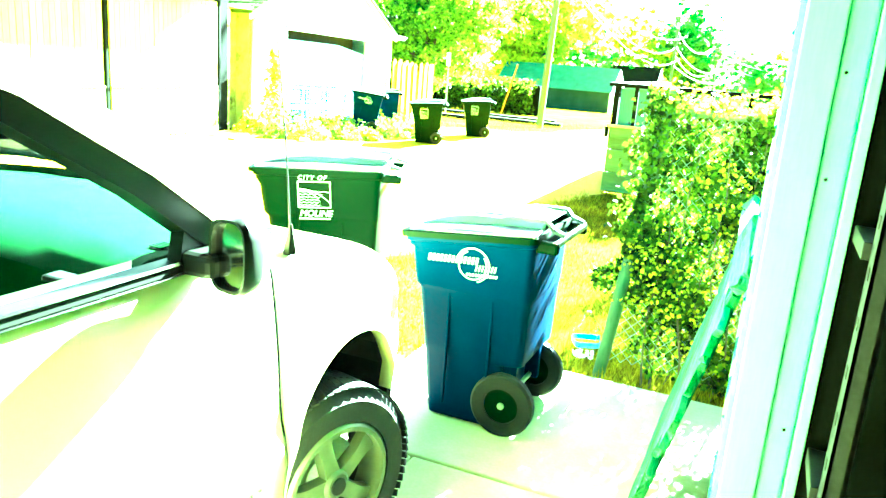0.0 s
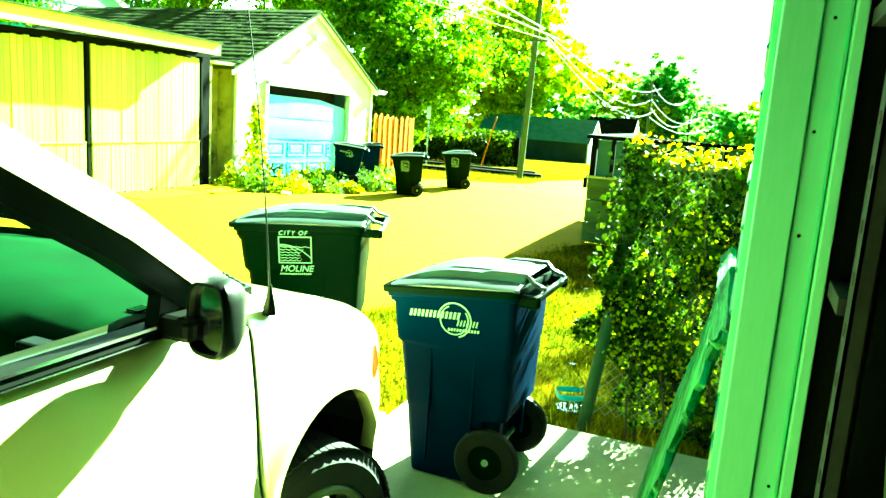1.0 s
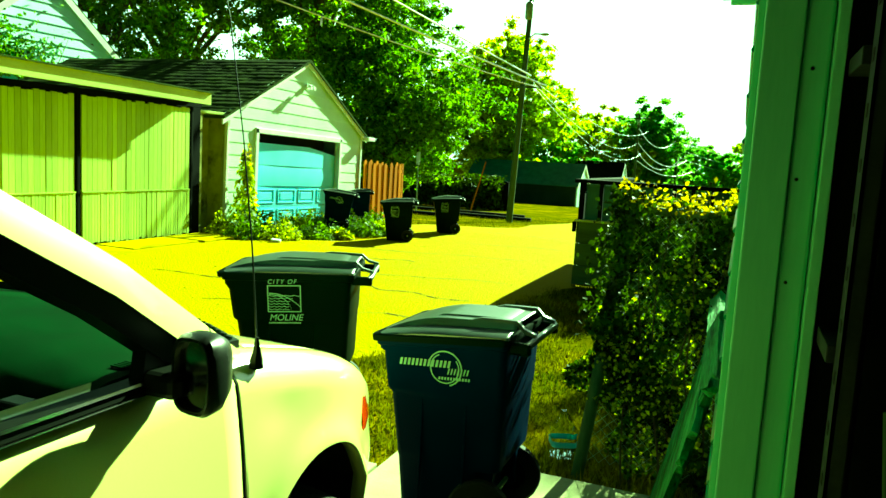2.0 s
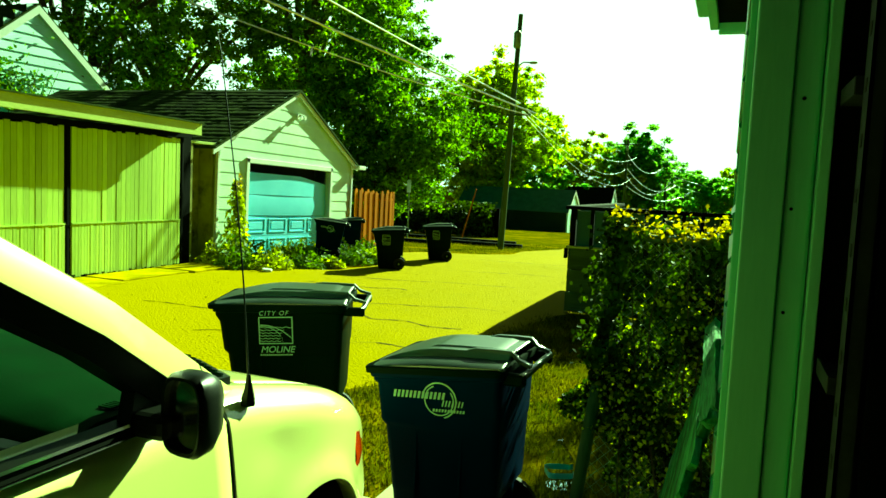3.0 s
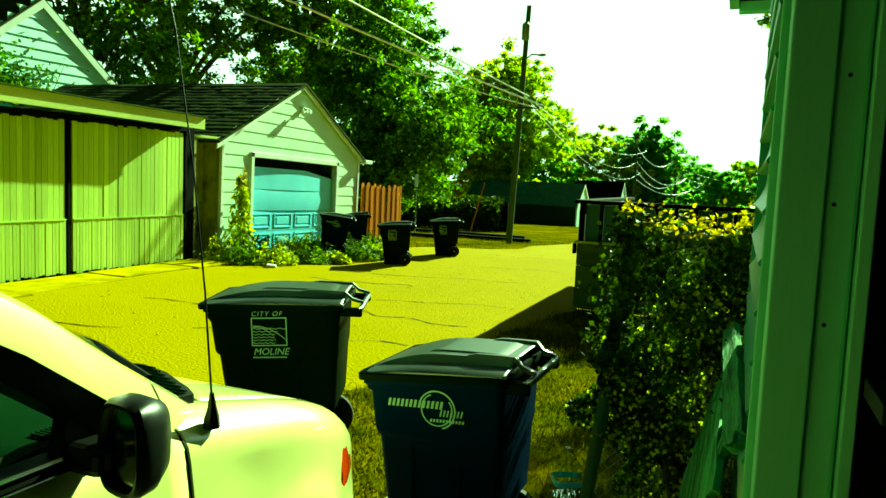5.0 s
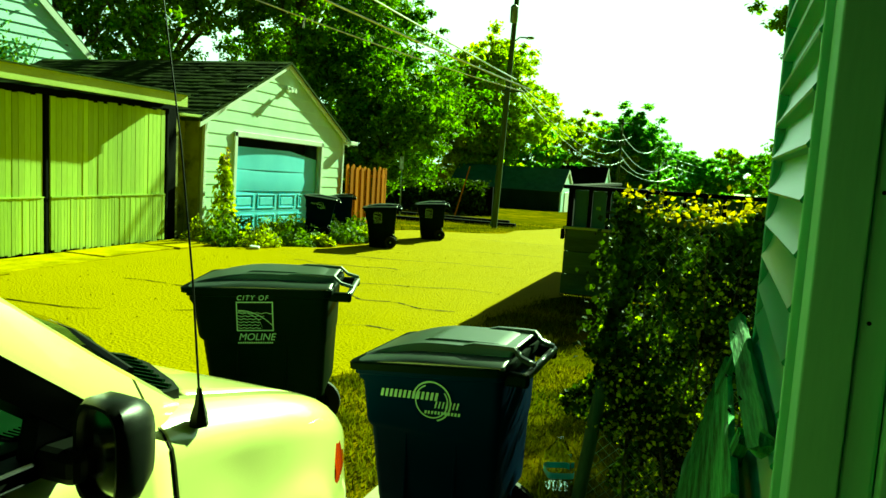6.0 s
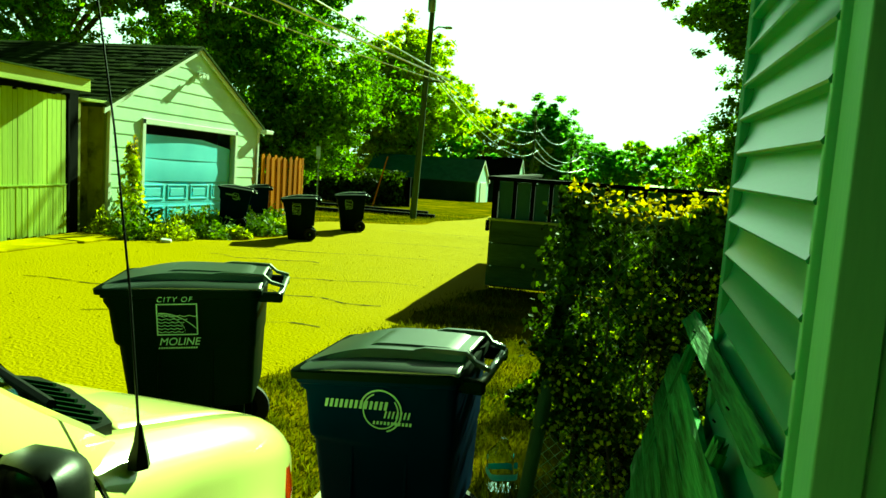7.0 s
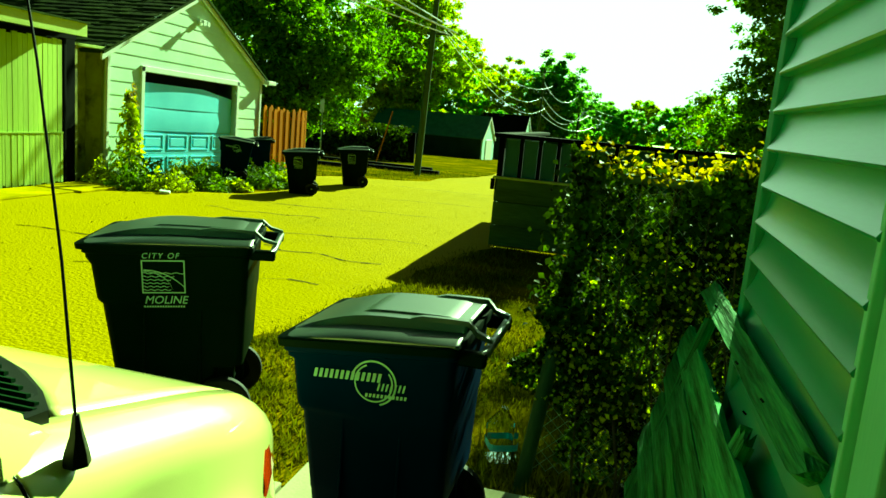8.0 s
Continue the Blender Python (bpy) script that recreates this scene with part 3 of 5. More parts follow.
def city_mark(t, y, x, z, s, tilt=(0, 0, 0)):
    """City badge: framed river scene over the town's name."""
    w, h = 0.12 * s, 0.19 * s
    bm = bmesh.new()
    for a, b, c, d in ((-w, w, 0.0, 0.006), (-w, w, h, h + 0.006), (-w, -w + 0.006, 0.006, h), (w - 0.006, w, 0.006, h)):
        flat(bm, [(a, c), (b, c), (b, d), (a, d)])
    bmesh.ops.remove_doubles(bm, verts=bm.verts, dist=0.0005)
    mk = part("printed_badge", bm, DECAL, t, "white printed city badge", m=pose(x, y, z) @ pose(0, 0, 0, *tilt))

    def strip(name, pts, th):
        part(name, loft(bmesh.new(), [[(px, 0, pz), (px, 0, pz + th)] for px, pz in pts], caps=False, closed=False), DECAL, mk)

    for k in range(6):
        x1 = w if k == 5 else -w + 2 * w * (0.86 - 0.13 * (5 - k) + 0.018 * (5 - k) ** 2)
        strip("wave", [(-w + (x1 + w) * i / 16, 0.018 * s + k * 0.020 * s + 0.004 * s * math.sin(i * 1.6)) for i in range(17)], 0.004 * s)
    strip("river_bank", [(-w * 0.9 + 1.85 * w * i / 12, 0.135 * s - 0.10 * s * (i / 12) ** 2.2) for i in range(13)], 0.006 * s)
    strip("river_bank", [(-w * 0.9 + 1.3 * w * math.sin(i / 12 * 1.55), 0.128 * s - 0.125 * s * (1 - math.cos(i / 12 * 1.55))) for i in range(13)], 0.004 * s)
    for i in range(16):
        part("bar", bars(bmesh.new(), -0.115 * s + i * 0.0145 * s, -0.085 * s, 1, 0.009 * s, 0.010 * s, 0), DECAL, mk)
    words("badge_lettering", "CITY OF", 0.046 * s, mk, pose(-0.118 * s, 0, h + 0.018 * s, 90, 0, 0), shear=0.25, width=1.25)
    words("badge_lettering", "MOLINE", 0.066 * s, mk, pose(-0.112 * s, 0, -0.062 * s, 90, 0, 0), shear=0.25)


G = "carts along the lane"
blue, hx, hy = cart("blue plastic wheeled recycling cart with dark lid on the slab", 0.62, 0.65, 1.09, BLUE_PLASTIC, 0.15, pose(-1.128, 3.285, 0.083), G, rise=(0.812, 0.868))
company_mark(blue, hy, -0.2965, 0.012, 0.79, 1.05, (3.4, -4, 0))
green, hx, hy = cart("dark green wheeled refuse cart with printed city badge", 0.70, 0.86, 1.15, BLACK_PLASTIC, 0.15, pose(-2.64, 4.235, 0.03, 0, 0, 22), G, rise=(0.838, 0.862))
city_mark(green, -0.341, -0.028, 0.750, 0.86, (3.4, -3, 0))
for x, y, yaw in ((-6.53, 14.1, 24), (-6.37, 16.45, 24)):
    far, hx, hy = cart("dark green wheeled refuse cart standing at the lane's edge", 0.62, 0.70, 0.93, BLACK_PLASTIC, 0.12, pose(x, y, zg(y) + 0.02, 0, 0, yaw), G)
    city_mark(far, -hy * 0.955, -0.06, 0.555, 0.66, (3.4, 0, 0))
far, hx, hy = cart("blue wheeled cart tipped back against the weeds", 0.62, 0.72, 0.95, BLUE_PLASTIC, 0.12, pose(-8.42, 14.75, 0.06, 0, 0, 28), G, tilt=10)
company_mark(far, hy, -0.292, 0, 0.66, 1.0, (3.4, 0, 0))
cart("blue wheeled cart behind the weeds by the fence", 0.6, 0.6, 0.95, BLUE_PLASTIC, 0.12, pose(-8.72, 16.5, 0.0, 0, 0, 30), G)


# ---- minivan ----
def car():
    t = thing("minivan", "pale gold minivan with dark trim, backing half into the garage", "car", pose(-2.0, 1.86, 0.08))
    AX, R, CZ = 0.335, 0.345, 0.50      # axle height, arch radius and arch centre
    TOP = ((-4, 1.20), (-0.32, 1.195), (-0.1, 1.145), (0.16, 1.085), (0.38, 1.01), (0.55, 0.935), (0.70, 0.845), (0.85, 0.74), (1.0, 0.64))

    def half(y):
        return 0.94 - 0.36 * max(0.0, (y - 0.02) / 0.9) ** 2.0

    def top(y):
        a, b = zip(*TOP)
        return float(np.mean([np.interp(y + d, a, b) for d in (-0.1, -0.05, 0, 0.05, 0.1)]))

    def low(y, sill=0.22):
        z = sill + (0.30 if y > R else 0)
        for c in (0.0, -2.9):
            if abs(y - c) < R:
                z = max(z, CZ + math.sqrt(R * R - (y - c) ** 2))
        return z

    def section(y, n=14):
        """Outer skin from the sill up to the shoulder's inner edge, on the +x side."""
        w, zt, zl = half(y), top(y), low(y)
        pts = []
        for i in range(n + 1):
            z = zl + (zt - 0.10 - zl) * i / n
            u = (z - 0.66) / 0.55
            pts.append((w - 0.055 * u * u - (0.02 if z < 0.5 else 0) * (0.5 - z) / 0.3 + 0.012 * math.exp(-((z - 0.62) / 0.05) ** 2) + 0.022 * math.exp(-(max(0.0, min(math.hypot(y, z - CZ), math.hypot(y + 2.9, z - CZ)) - R) / 0.055) ** 2) - 0.006 * math.exp(-((y + 0.17) / 0.10) ** 2 - ((z - 1.0) / 0.06) ** 2), y, z))
        x0, z0 = pts[-1][0], pts[-1][2]
        for a in (18, 36, 54, 72, 88):
            r = radians(a)
            pts.append((x0 - 0.13 * (1 - math.cos(r)), y, z0 + 0.10 * math.sin(r)))
        return pts

    def skin(name, ys, parent=t, material=CAR_PAINT, label=""):
        for s in (1, -1):
            bm = bmesh.new()
            secs = [section(y) for y in ys]
            loft(bm, [[(s * x, y, z) for x, y, z in p] for p in secs], caps=False, closed=False)
            # returned lips round the arch and along the edges
            inner = [(s * (p[0][0] - 0.05), p[0][1], p[0][2] + 0.004) for p in secs]
            outer = [(s * p[0][0], p[0][1], p[0][2]) for p in secs]
            loft(bm, [outer, inner], caps=False, closed=False)
            bmesh.ops.remove_doubles(bm, verts=bm.verts, dist=0.0005)
            ob = part(name, bm, material, parent, label, smooth=True)
            so = ob.modifiers.new("thickness", "SOLIDIFY")
            so.thickness, so.offset = 0.004, -1

    skin("fender", [-0.352] + [-R - 0.002, -R + 0.002] + [-0.34 + 0.02 * i for i in range(35)] + [R - 0.002, R + 0.002] + [0.36 + 0.03 * i for i in range(16)])
    skin("front_door", [-1.42 + 0.04 * i for i in range(26)] + [-0.362])
    skin("rear_side", [-3.45 + 0.05 * i for i in range(40)] + [-1.43])
    # hood: crowned sheet from the curved cowl to the rounded nose
    rear = lambda x: -0.21 + 0.42 * (1 - (x / 0.8) ** 2)
    nose_y = lambda x: 1.02 - 0.30 * (abs(x) / 0.7) ** 2.2
    bm = bmesh.new()
    rings = []
    for i in range(29):
        row = []
        for k in range(-14, 15):
            u = k / 14
            x = 0.80 * u
            for _ in range(4):
                y = rear(x) + (nose_y(x) - rear(x)) * i / 28
                x = u * (section(min(y, 0.95))[-1][0] - 0.004)
            z = section(min(y, 0.95))[-1][2] + 0.006 * (1 - u * u) - 0.10 * max(0.0, (i - 24) / 4) ** 2
            row.append((x, y, z))
        rings.append(row)
    loft(bm, rings, caps=False, closed=False)
    hood = part("hood", bm, CAR_PAINT, t, smooth=True)
    so = hood.modifiers.new("thickness", "SOLIDIFY")
    so.thickness, so.offset = 0.004, -1
    # nose, bumper, lamps
    wing = lambda o: [(-(half(y) - o), y) for y in (0.56, 0.66, 0.76, 0.86)] + [(-0.4, 0.97), (0, 1.02), (0.4, 0.97)] + [(half(y) - o, y) for y in (0.86, 0.76, 0.66, 0.56)]
    part("nose", loft(bmesh.new(), [[(x, y, 0.46), (x, y, 0.52), (x * 0.99, y - 0.03, 0.56), (x * 0.95, y - 0.12, 0.50)] for x, y in wing(0.03)]), CAR_PAINT, t, smooth=True)
    part("bumper", loft(bmesh.new(), [[(x * 0.95, y - 0.04, 0.20), (x, y, 0.27), (x * 1.005, y + 0.01, 0.48), (x, y, 0.55), (x * 0.95, y - 0.06, 0.60), (x * 0.9, y - 0.1, 0.24)] for x, y in wing(0.01)]), BLACK_TRIM, t, "dark moulded front bumper", smooth=True)
    for s in (1, -1):
        part("headlamp", loft(bmesh.new(), [[(s * x, y, top(y) - 0.24), (s * x, y, top(y) - 0.12), (s * (x - 0.03), y - 0.04, top(y) - 0.11), (s * (x - 0.03), y - 0.04, top(y) - 0.24)] for x, y in ((0.40, 0.955), (half(0.86) - 0.03, 0.86), (half(0.74) - 0.025, 0.74), (half(0.62) - 0.02, 0.62))]), CHROME, t, smooth=True)
        part("side_marker", loft(bmesh.new(), [[(s * (half(y) + o - 0.012), y, z0), (s * (half(y) + o), y, (z0 + z1) / 2), (s * (half(y) + o - 0.016), y, z1), (s * (half(y) - 0.05), y, z1), (s * (half(y) - 0.05), y, z0)] for y, z0, z1, o in ((0.355, 0.72, 0.875, 0.002), (0.38, 0.70, 0.90, 0.004), (0.44, 0.69, 0.892, 0.004), (0.52, 0.69, 0.86, 0.002))]), AMBER, t, "amber front side marker lens", smooth=True)
        part("rocker", B(s * 0.88 - 0.04, s * 0.88 + 0.04, -2.45, -0.42, 0.16, 0.26, bevel=0.02), BLACK_TRIM, t)
        part("door_seam", tube(bmesh.new(), [(s * (p[0] + 0.0005), -0.357, p[2]) for p in section(-0.357)], 0.0016, 6), BLACK_TRIM, t)
        # belt moulding, window sill and badge
        part("belt_moulding", loft(bmesh.new(), [[(s * 0.876, y, 1.178), (s * 0.890, y, 1.182), (s * 0.887, y, 1.197), (s * 0.84, y, 1.203)] for y in (-2.4, -1.5, -0.95, -0.52)]), BLACK_TRIM, t)
        for zz in (1.176, 1.2):
            part("chrome_strip", loft(bmesh.new(), [[(s * 0.886, y, zz - 0.004), (s * 0.892, y, zz), (s * 0.886, y, zz + 0.004)] for y in (-2.4, -1.5, -0.52)]), CHROME, t)
        for i, wd in enumerate((0.028, 0.022, 0.02, 0.024, 0.018, 0.022)):
            part("badge_bar", B(s * 0.937 - 0.003, s * 0.937 + 0.006, -0.62 + 0.042 * i, -0.62 + 0.042 * i + wd, 0.54, 0.57, bevel=0.003), CHROME, t)
        # pillars and roof side
        path = [(0.815, -0.24, 1.12), (0.868, -0.50, 1.275), (0.85, -0.70, 1.422), (0.82, -0.96, 1.58), (0.78, -1.24, 1.70), (0.745, -1.55, 1.765), (0.73, -2.4, 1.77), (0.72, -3.2, 1.70)]
        rings = []
        for i, (x, y, z) in enumerate(path):
            rings.append([(s * (x + a), y + b, z + c) for a, b, c in ((0.036, -0.026, -0.024), (0.030, -0.006, -0.002), (0.008, 0.026, 0.030), (-0.050, 0.040, 0.045), (-0.045, -0.01, -0.01))])
        part("a_pillar", loft(bmesh.new(), rings[:6]), CAR_PAINT, t, smooth=True)
        seal = [[(s * (x + a), y + b, z + c) for a, b, c in ((0.024, -0.022, -0.020), (0.020, -0.064, -0.060), (-0.02, -0.072, -0.064), (-0.06, -0.04, -0.03), (-0.05, 0.004, 0.004))] for x, y, z in path[1:6]]
        part("pillar_seal", loft(bmesh.new(), seal), BLACK_TRIM, t, "black window seal and inner pillar", smooth=True)
        part("roof_rail", loft(bmesh.new(), rings[5:]), CAR_PAINT, t, smooth=True)
        part("b_pillar", loft(bmesh.new(), [[(s * (0.86 - 0.12 * k), -1.50 + a, 1.17 + 0.57 * k) for a in (-0.05, 0.05)] + [(s * (0.80 - 0.12 * k), -1.50 + a, 1.17 + 0.57 * k) for a in (0.05, -0.05)] for k in (0, 1)]), BLACK_TRIM, t)
        part("rear_glass", loft(bmesh.new(), [[(s * 0.855, y, 1.19), (s * 0.74, y, 1.73), (s * 0.736, y, 1.73), (s * 0.851, y, 1.19)] for y in (-3.3, -1.56)]), GLASS, t)
        part("mirror_sail", loft(bmesh.new(), [[(s * 0.886, -0.44, 1.19), (s * 0.886, -0.66, 1.19), (s * 0.876, -0.63, 1.29), (s * 0.878, -0.56, 1.27)], [(s * 0.85, -0.44, 1.19), (s * 0.85, -0.66, 1.19), (s * 0.84, -0.63, 1.29), (s * 0.842, -0.56, 1.27)]]), BLACK_TRIM, t)
        oval = [(math.copysign(abs(math.cos(q)) ** 0.6, math.cos(q)), math.copysign(abs(math.sin(q)) ** 0.6, math.sin(q))) for q in (2 * math.pi * i / 24 for i in range(24))]
        mx, my, mz = 1.005, -0.64, 1.235
        mr = part("mirror", loft(bmesh.new(), [[(s * (mx + a * wx + cx), my + y - 0.35 * a * wx, mz + b * hz + 0.1 * a * wx) for a, b in oval] for y, wx, hz, cx in ((0.012, 0.058, 0.072, 0), (-0.012, 0.059, 0.073, 0), (-0.014, 0.066, 0.080, 0.0), (0.0, 0.073, 0.087, 0.0), (0.04, 0.071, 0.085, 0.0), (0.08, 0.055, 0.066, -0.005), (0.10, 0.028, 0.034, -0.01))]), BLACK_TRIM, t, "black door mirror housing", smooth=True)
        part("mirror_glass", loft(bmesh.new(), [[(s * (mx + a * wx), my - dy - 0.35 * a * wx, mz + b * wz + 0.1 * a * wx) for a, b in oval] for wx, wz, dy in ((0.057, 0.071, -0.006), (0.057, 0.071, -0.003))]), CHROME, mr)
        part("mirror_arm", B(s * 0.91 - 0.05, s * 0.91 + 0.05, my - 0.01, my + 0.08, 1.17, 1.225, bevel=0.015), BLACK_TRIM, mr)
        # wheel-house, wheels
        for y in (0.0, -2.9):
            part("wheel_house", loft(bmesh.new(), [[(s * x, y + (R + 0.02) * math.cos(q), CZ + 0.01 + (R + 0.02) * math.sin(q)) for q in (math.pi * i / 12 for i in range(-2, 15))] for x in (0.885, 0.55)], caps=False, closed=False), BLACK_TRIM, t)
            part("inner_wall", B(s * 0.55 - 0.01, s * 0.55 + 0.01, y - R, y + R, 0.3, 1.0), BLACK_TRIM, t)
            wheel(t, (s * 0.84, y, 0.338), s, 0 if y else -17)
    # glass, cowl, wipers, dash
    bow = lambda x: 1 - (x / 0.8) ** 2
    part("windscreen", loft(bmesh.new(), [[(0.83 * k, -0.40 + 0.42 * (1 - k * k), 1.215 + 0.02 * (1 - k * k)), (0.80 * k, -0.95 + 0.34 * (1 - k * k), 1.50), (0.73 * k, -1.50 + 0.2 * (1 - k * k), 1.745), (0.73 * k, -1.506 + 0.2 * (1 - k * k), 1.743), (0.80 * k, -0.956 + 0.34 * (1 - k * k), 1.498), (0.83 * k, -0.406 + 0.42 * (1 - k * k), 1.213 + 0.02 * (1 - k * k))] for k in (-1, -0.75, -0.5, -0.25, 0, 0.25, 0.5, 0.75, 1)]), GLASS, t, smooth=True)
    part("roof", loft(bmesh.new(), [[(x, y, 1.78 + 0.03 * (1 - (x / 0.74) ** 2) - (0.05 if y < -3 else 0)) for x in (-0.75, -0.4, 0, 0.4, 0.75)] + [(x, y, 1.72) for x in (0.75, 0, -0.75)] for y in (-3.35, -2.6, -1.9, -1.5)]), CAR_PAINT, t, smooth=True)
    part("tailgate", B(-0.8, 0.8, -3.5, -3.42, 0.35, 1.72, bevel=0.03), CAR_PAINT, t)
    part("cowl", loft(bmesh.new(), [[(x, -0.215 + 0.42 * bow(x), top(-0.215 + 0.42 * bow(x)) + 0.02), (x, -0.42 + 0.42 * bow(x), 1.205), (x, -0.42 + 0.42 * bow(x), 1.0), (x, -0.215 + 0.42 * bow(x), 1.0)] for x in (-0.80, -0.7, -0.55, -0.4, -0.2, 0, 0.2, 0.4, 0.55, 0.7, 0.80)]), BLACK_TRIM, t, smooth=True)
    vent = part("cowl_vent", loft(bmesh.new(), [[(x, yc - w, z - 0.022), (x, yc + w, z - 0.034), (x, yc + w, z - 0.045), (x, yc - w, z - 0.045)] for x, yc, w, z in ((0.80, -0.245, 0.012, 1.20), (0.76, -0.235, 0.05, 1.206), (0.68, -0.185, 0.075, 1.205), (0.55, -0.10, 0.075, 1.20), (0.42, -0.03, 0.06, 1.193), (0.34, 0.0, 0.02, 1.19))]), BLACK_TRIM, t, smooth=True)
    for i in range(2, 11):
        y = -0.285 + 0.021 * i
        x1 = 0.775 - 0.40 * max(0.0, (y + 0.21) / 0.24)
        x0 = max(0.40, 0.72 - (y + 0.285) * 2.6)
        if x1 > x0 + 0.04:
            part("vent_slat", loft(bmesh.new(), [[(x, y, 1.182), (x, y + 0.010, 1.182), (x, y + 0.010, 1.188), (x, y, 1.191)] for x in (x0, x1)]), DASH, vent)
    for x0, x1 in ((0.70, 0.12), (-0.05, -0.62)):
        part("wiper", tube(bmesh.new(), [(x0, -0.33 + 0.42 * bow(x0) * 0.8, 1.222), ((x0 + x1) / 2, -0.44 + 0.42 * bow((x0 + x1) / 2), 1.245), (x1, -0.46 + 0.42 * bow(x1), 1.25)], 0.010, 6), BLACK_TRIM, t)
    dash = part("dashboard", loft(bmesh.new(), [[(x, y + c * 0.40 * bow(x), z) for y, z, c in ((-0.40, 1.16, 1), (-0.46, 1.19, 1), (-0.58, 1.204, 0.9), (-0.67, 1.202, 0.5), (-0.735, 1.188, 0.2), (-0.77, 1.155, 0.1), (-0.80, 1.02, 0.1), (-0.82, 0.82, 0.1), (-0.84, 0.62, 0), (-0.45, 0.62, 0))] for x in (-0.82, -0.74, -0.5, -0.25, 0, 0.25, 0.5, 0.74, 0.82)]), DASH, t, "grey-green moulded dashboard", smooth=True)
    for x in (0.70, 0.05, -0.66):
        yy = -0.785 + 0.02 * bow(x)
        pv = part("air_vent", B(x - 0.062, x + 0.062, yy - 0.022, yy + 0.03, 1.07, 1.165, bevel=0.008), BLACK_TRIM, dash)
        for i in range(7):
            part("vane", B(x - 0.053, x + 0.053, yy - 0.030, yy - 0.022, 1.078 + i * 0.012, 1.083 + i * 0.012), DASH, pv)
    sv = part("demister_vent", loft(bmesh.new(), [rrect(0.74, 0.80, -0.62, -0.555, 1.200, 0.028), rrect(0.745, 0.795, -0.615, -0.56, 1.206, 0.024)]), BLACK_TRIM, dash)
    for i in range(5):
        part("vane", B(0.75, 0.79, -0.608 + 0.010 * i, -0.604 + 0.010 * i, 1.206, 1.209), DASH, sv)
    part("door_card", B(0.80, 0.835, -1.42, -0.45, 0.35, 1.19, bevel=0.01), DASH, t)
    for s in (0.42, -0.42):
        part("front_seat", loft(bmesh.new(), [rrect(s - 0.25, s + 0.25, -2.0, -1.45, 0.45, 0.08), rrect(s - 0.26, s + 0.26, -2.0, -1.42, 0.62, 0.08), rrect(s - 0.24, s + 0.24, -2.05, -1.85, 0.68, 0.06), rrect(s - 0.22, s + 0.22, -2.2, -2.05, 1.2, 0.06), rrect(s - 0.12, s + 0.12, -2.24, -2.12, 1.42, 0.04)]), DASH, t, smooth=True)
    part("cabin_floor", B(-0.85, 0.85, -3.4, -0.5, 0.28, 0.34), BLACK_TRIM, t)
    # aerial
    an = part("aerial", loft(bmesh.new(), [[(0.895 + ox + a * wx, -0.27 + oy + b * wy, z) for a, b in ((1, 0), (0.5, 0.87), (-0.5, 0.87), (-1, 0), (-0.5, -0.87), (0.5, -0.87))] for z, wx, wy, ox, oy in ((1.140, 0.019, 0.022, -0.004, 0.008), (1.160, 0.018, 0.020, -0.004, 0.006), (1.19, 0.010, 0.011, 0.0, 0.002), (1.222, 0.005, 0.005, 0, 0))]), BLACK_TRIM, t, "black fender aerial with thin whip", smooth=True)
    part("whip", tube(bmesh.new(), [(0.895, -0.27, 1.21), (0.885, -0.285, 1.45), (0.87, -0.31, 1.72), (0.85, -0.345, 2.0), (0.845, -0.355, 2.05)], [0.0026, 0.0022, 0.0018, 0.0014, 0.0012], 6), BLACK_TRIM, an)
    return t


def wheel(t, c, s, steer):
    m = pose(*c, 0, 0, steer)
    w = part("wheel", disc(bmesh.new(), (0, 0, 0), (1, 0, 0), 0.215, 0.322, 0.20, 44), RUBBER, t, smooth=True, m=m)
    for i in range(72):
        a = 2 * math.pi * i / 72
        for o, k in ((-0.045, 1), (0.045, -1)):
            part_m = Matrix.Rotation(a, 4, "X") @ pose(o, 0, 0.322, 0, 0, 18 * k)
            ob = new("tread_block", TREAD)
            ob.parent, ob.matrix_basis = w, part_m
    part("rim", disc(bmesh.new(), (s * 0.05, 0, 0), (1, 0, 0), 0.185, 0.222, 0.11, 40), ALLOY, w, "silver five-spoke alloy rim", smooth=True)
    part("brake_disc", disc(bmesh.new(), (s * 0.0, 0, 0), (1, 0, 0), 0.06, 0.14, 0.02, 24), STEEL, w)
    part("hub", disc(bmesh.new(), (s * 0.07, 0, 0), (1, 0, 0), 0.0, 0.05, 0.05, 24), ALLOY, w, smooth=True)
    part("hub_cap", disc(bmesh.new(), (s * 0.095, 0, 0), (1, 0, 0), 0.0, 0.03, 0.012, 20), BLACK_TRIM, w)
    for i in range(5):
        a = 2 * math.pi * i / 5 + 0.3
        bm = loft(bmesh.new(), [[(s * (0.085 - dx), -wy, r), (s * (0.085 - dx), wy, r), (s * (0.05 - dx), wy * 1.15, r), (s * (0.05 - dx), -wy * 1.15, r)] for r, wy, dx in ((0.03, 0.028, 0.0), (0.12, 0.024, 0.004), (0.195, 0.036, 0.012))])
        part("spoke", bm, ALLOY, w, smooth=True, m=Matrix.Rotation(a, 4, "X"))


TREAD = mesh_of("tread_block", B(-0.044, 0.044, -0.0118, 0.0118, -0.004, 0.003), RUBBER)
car()


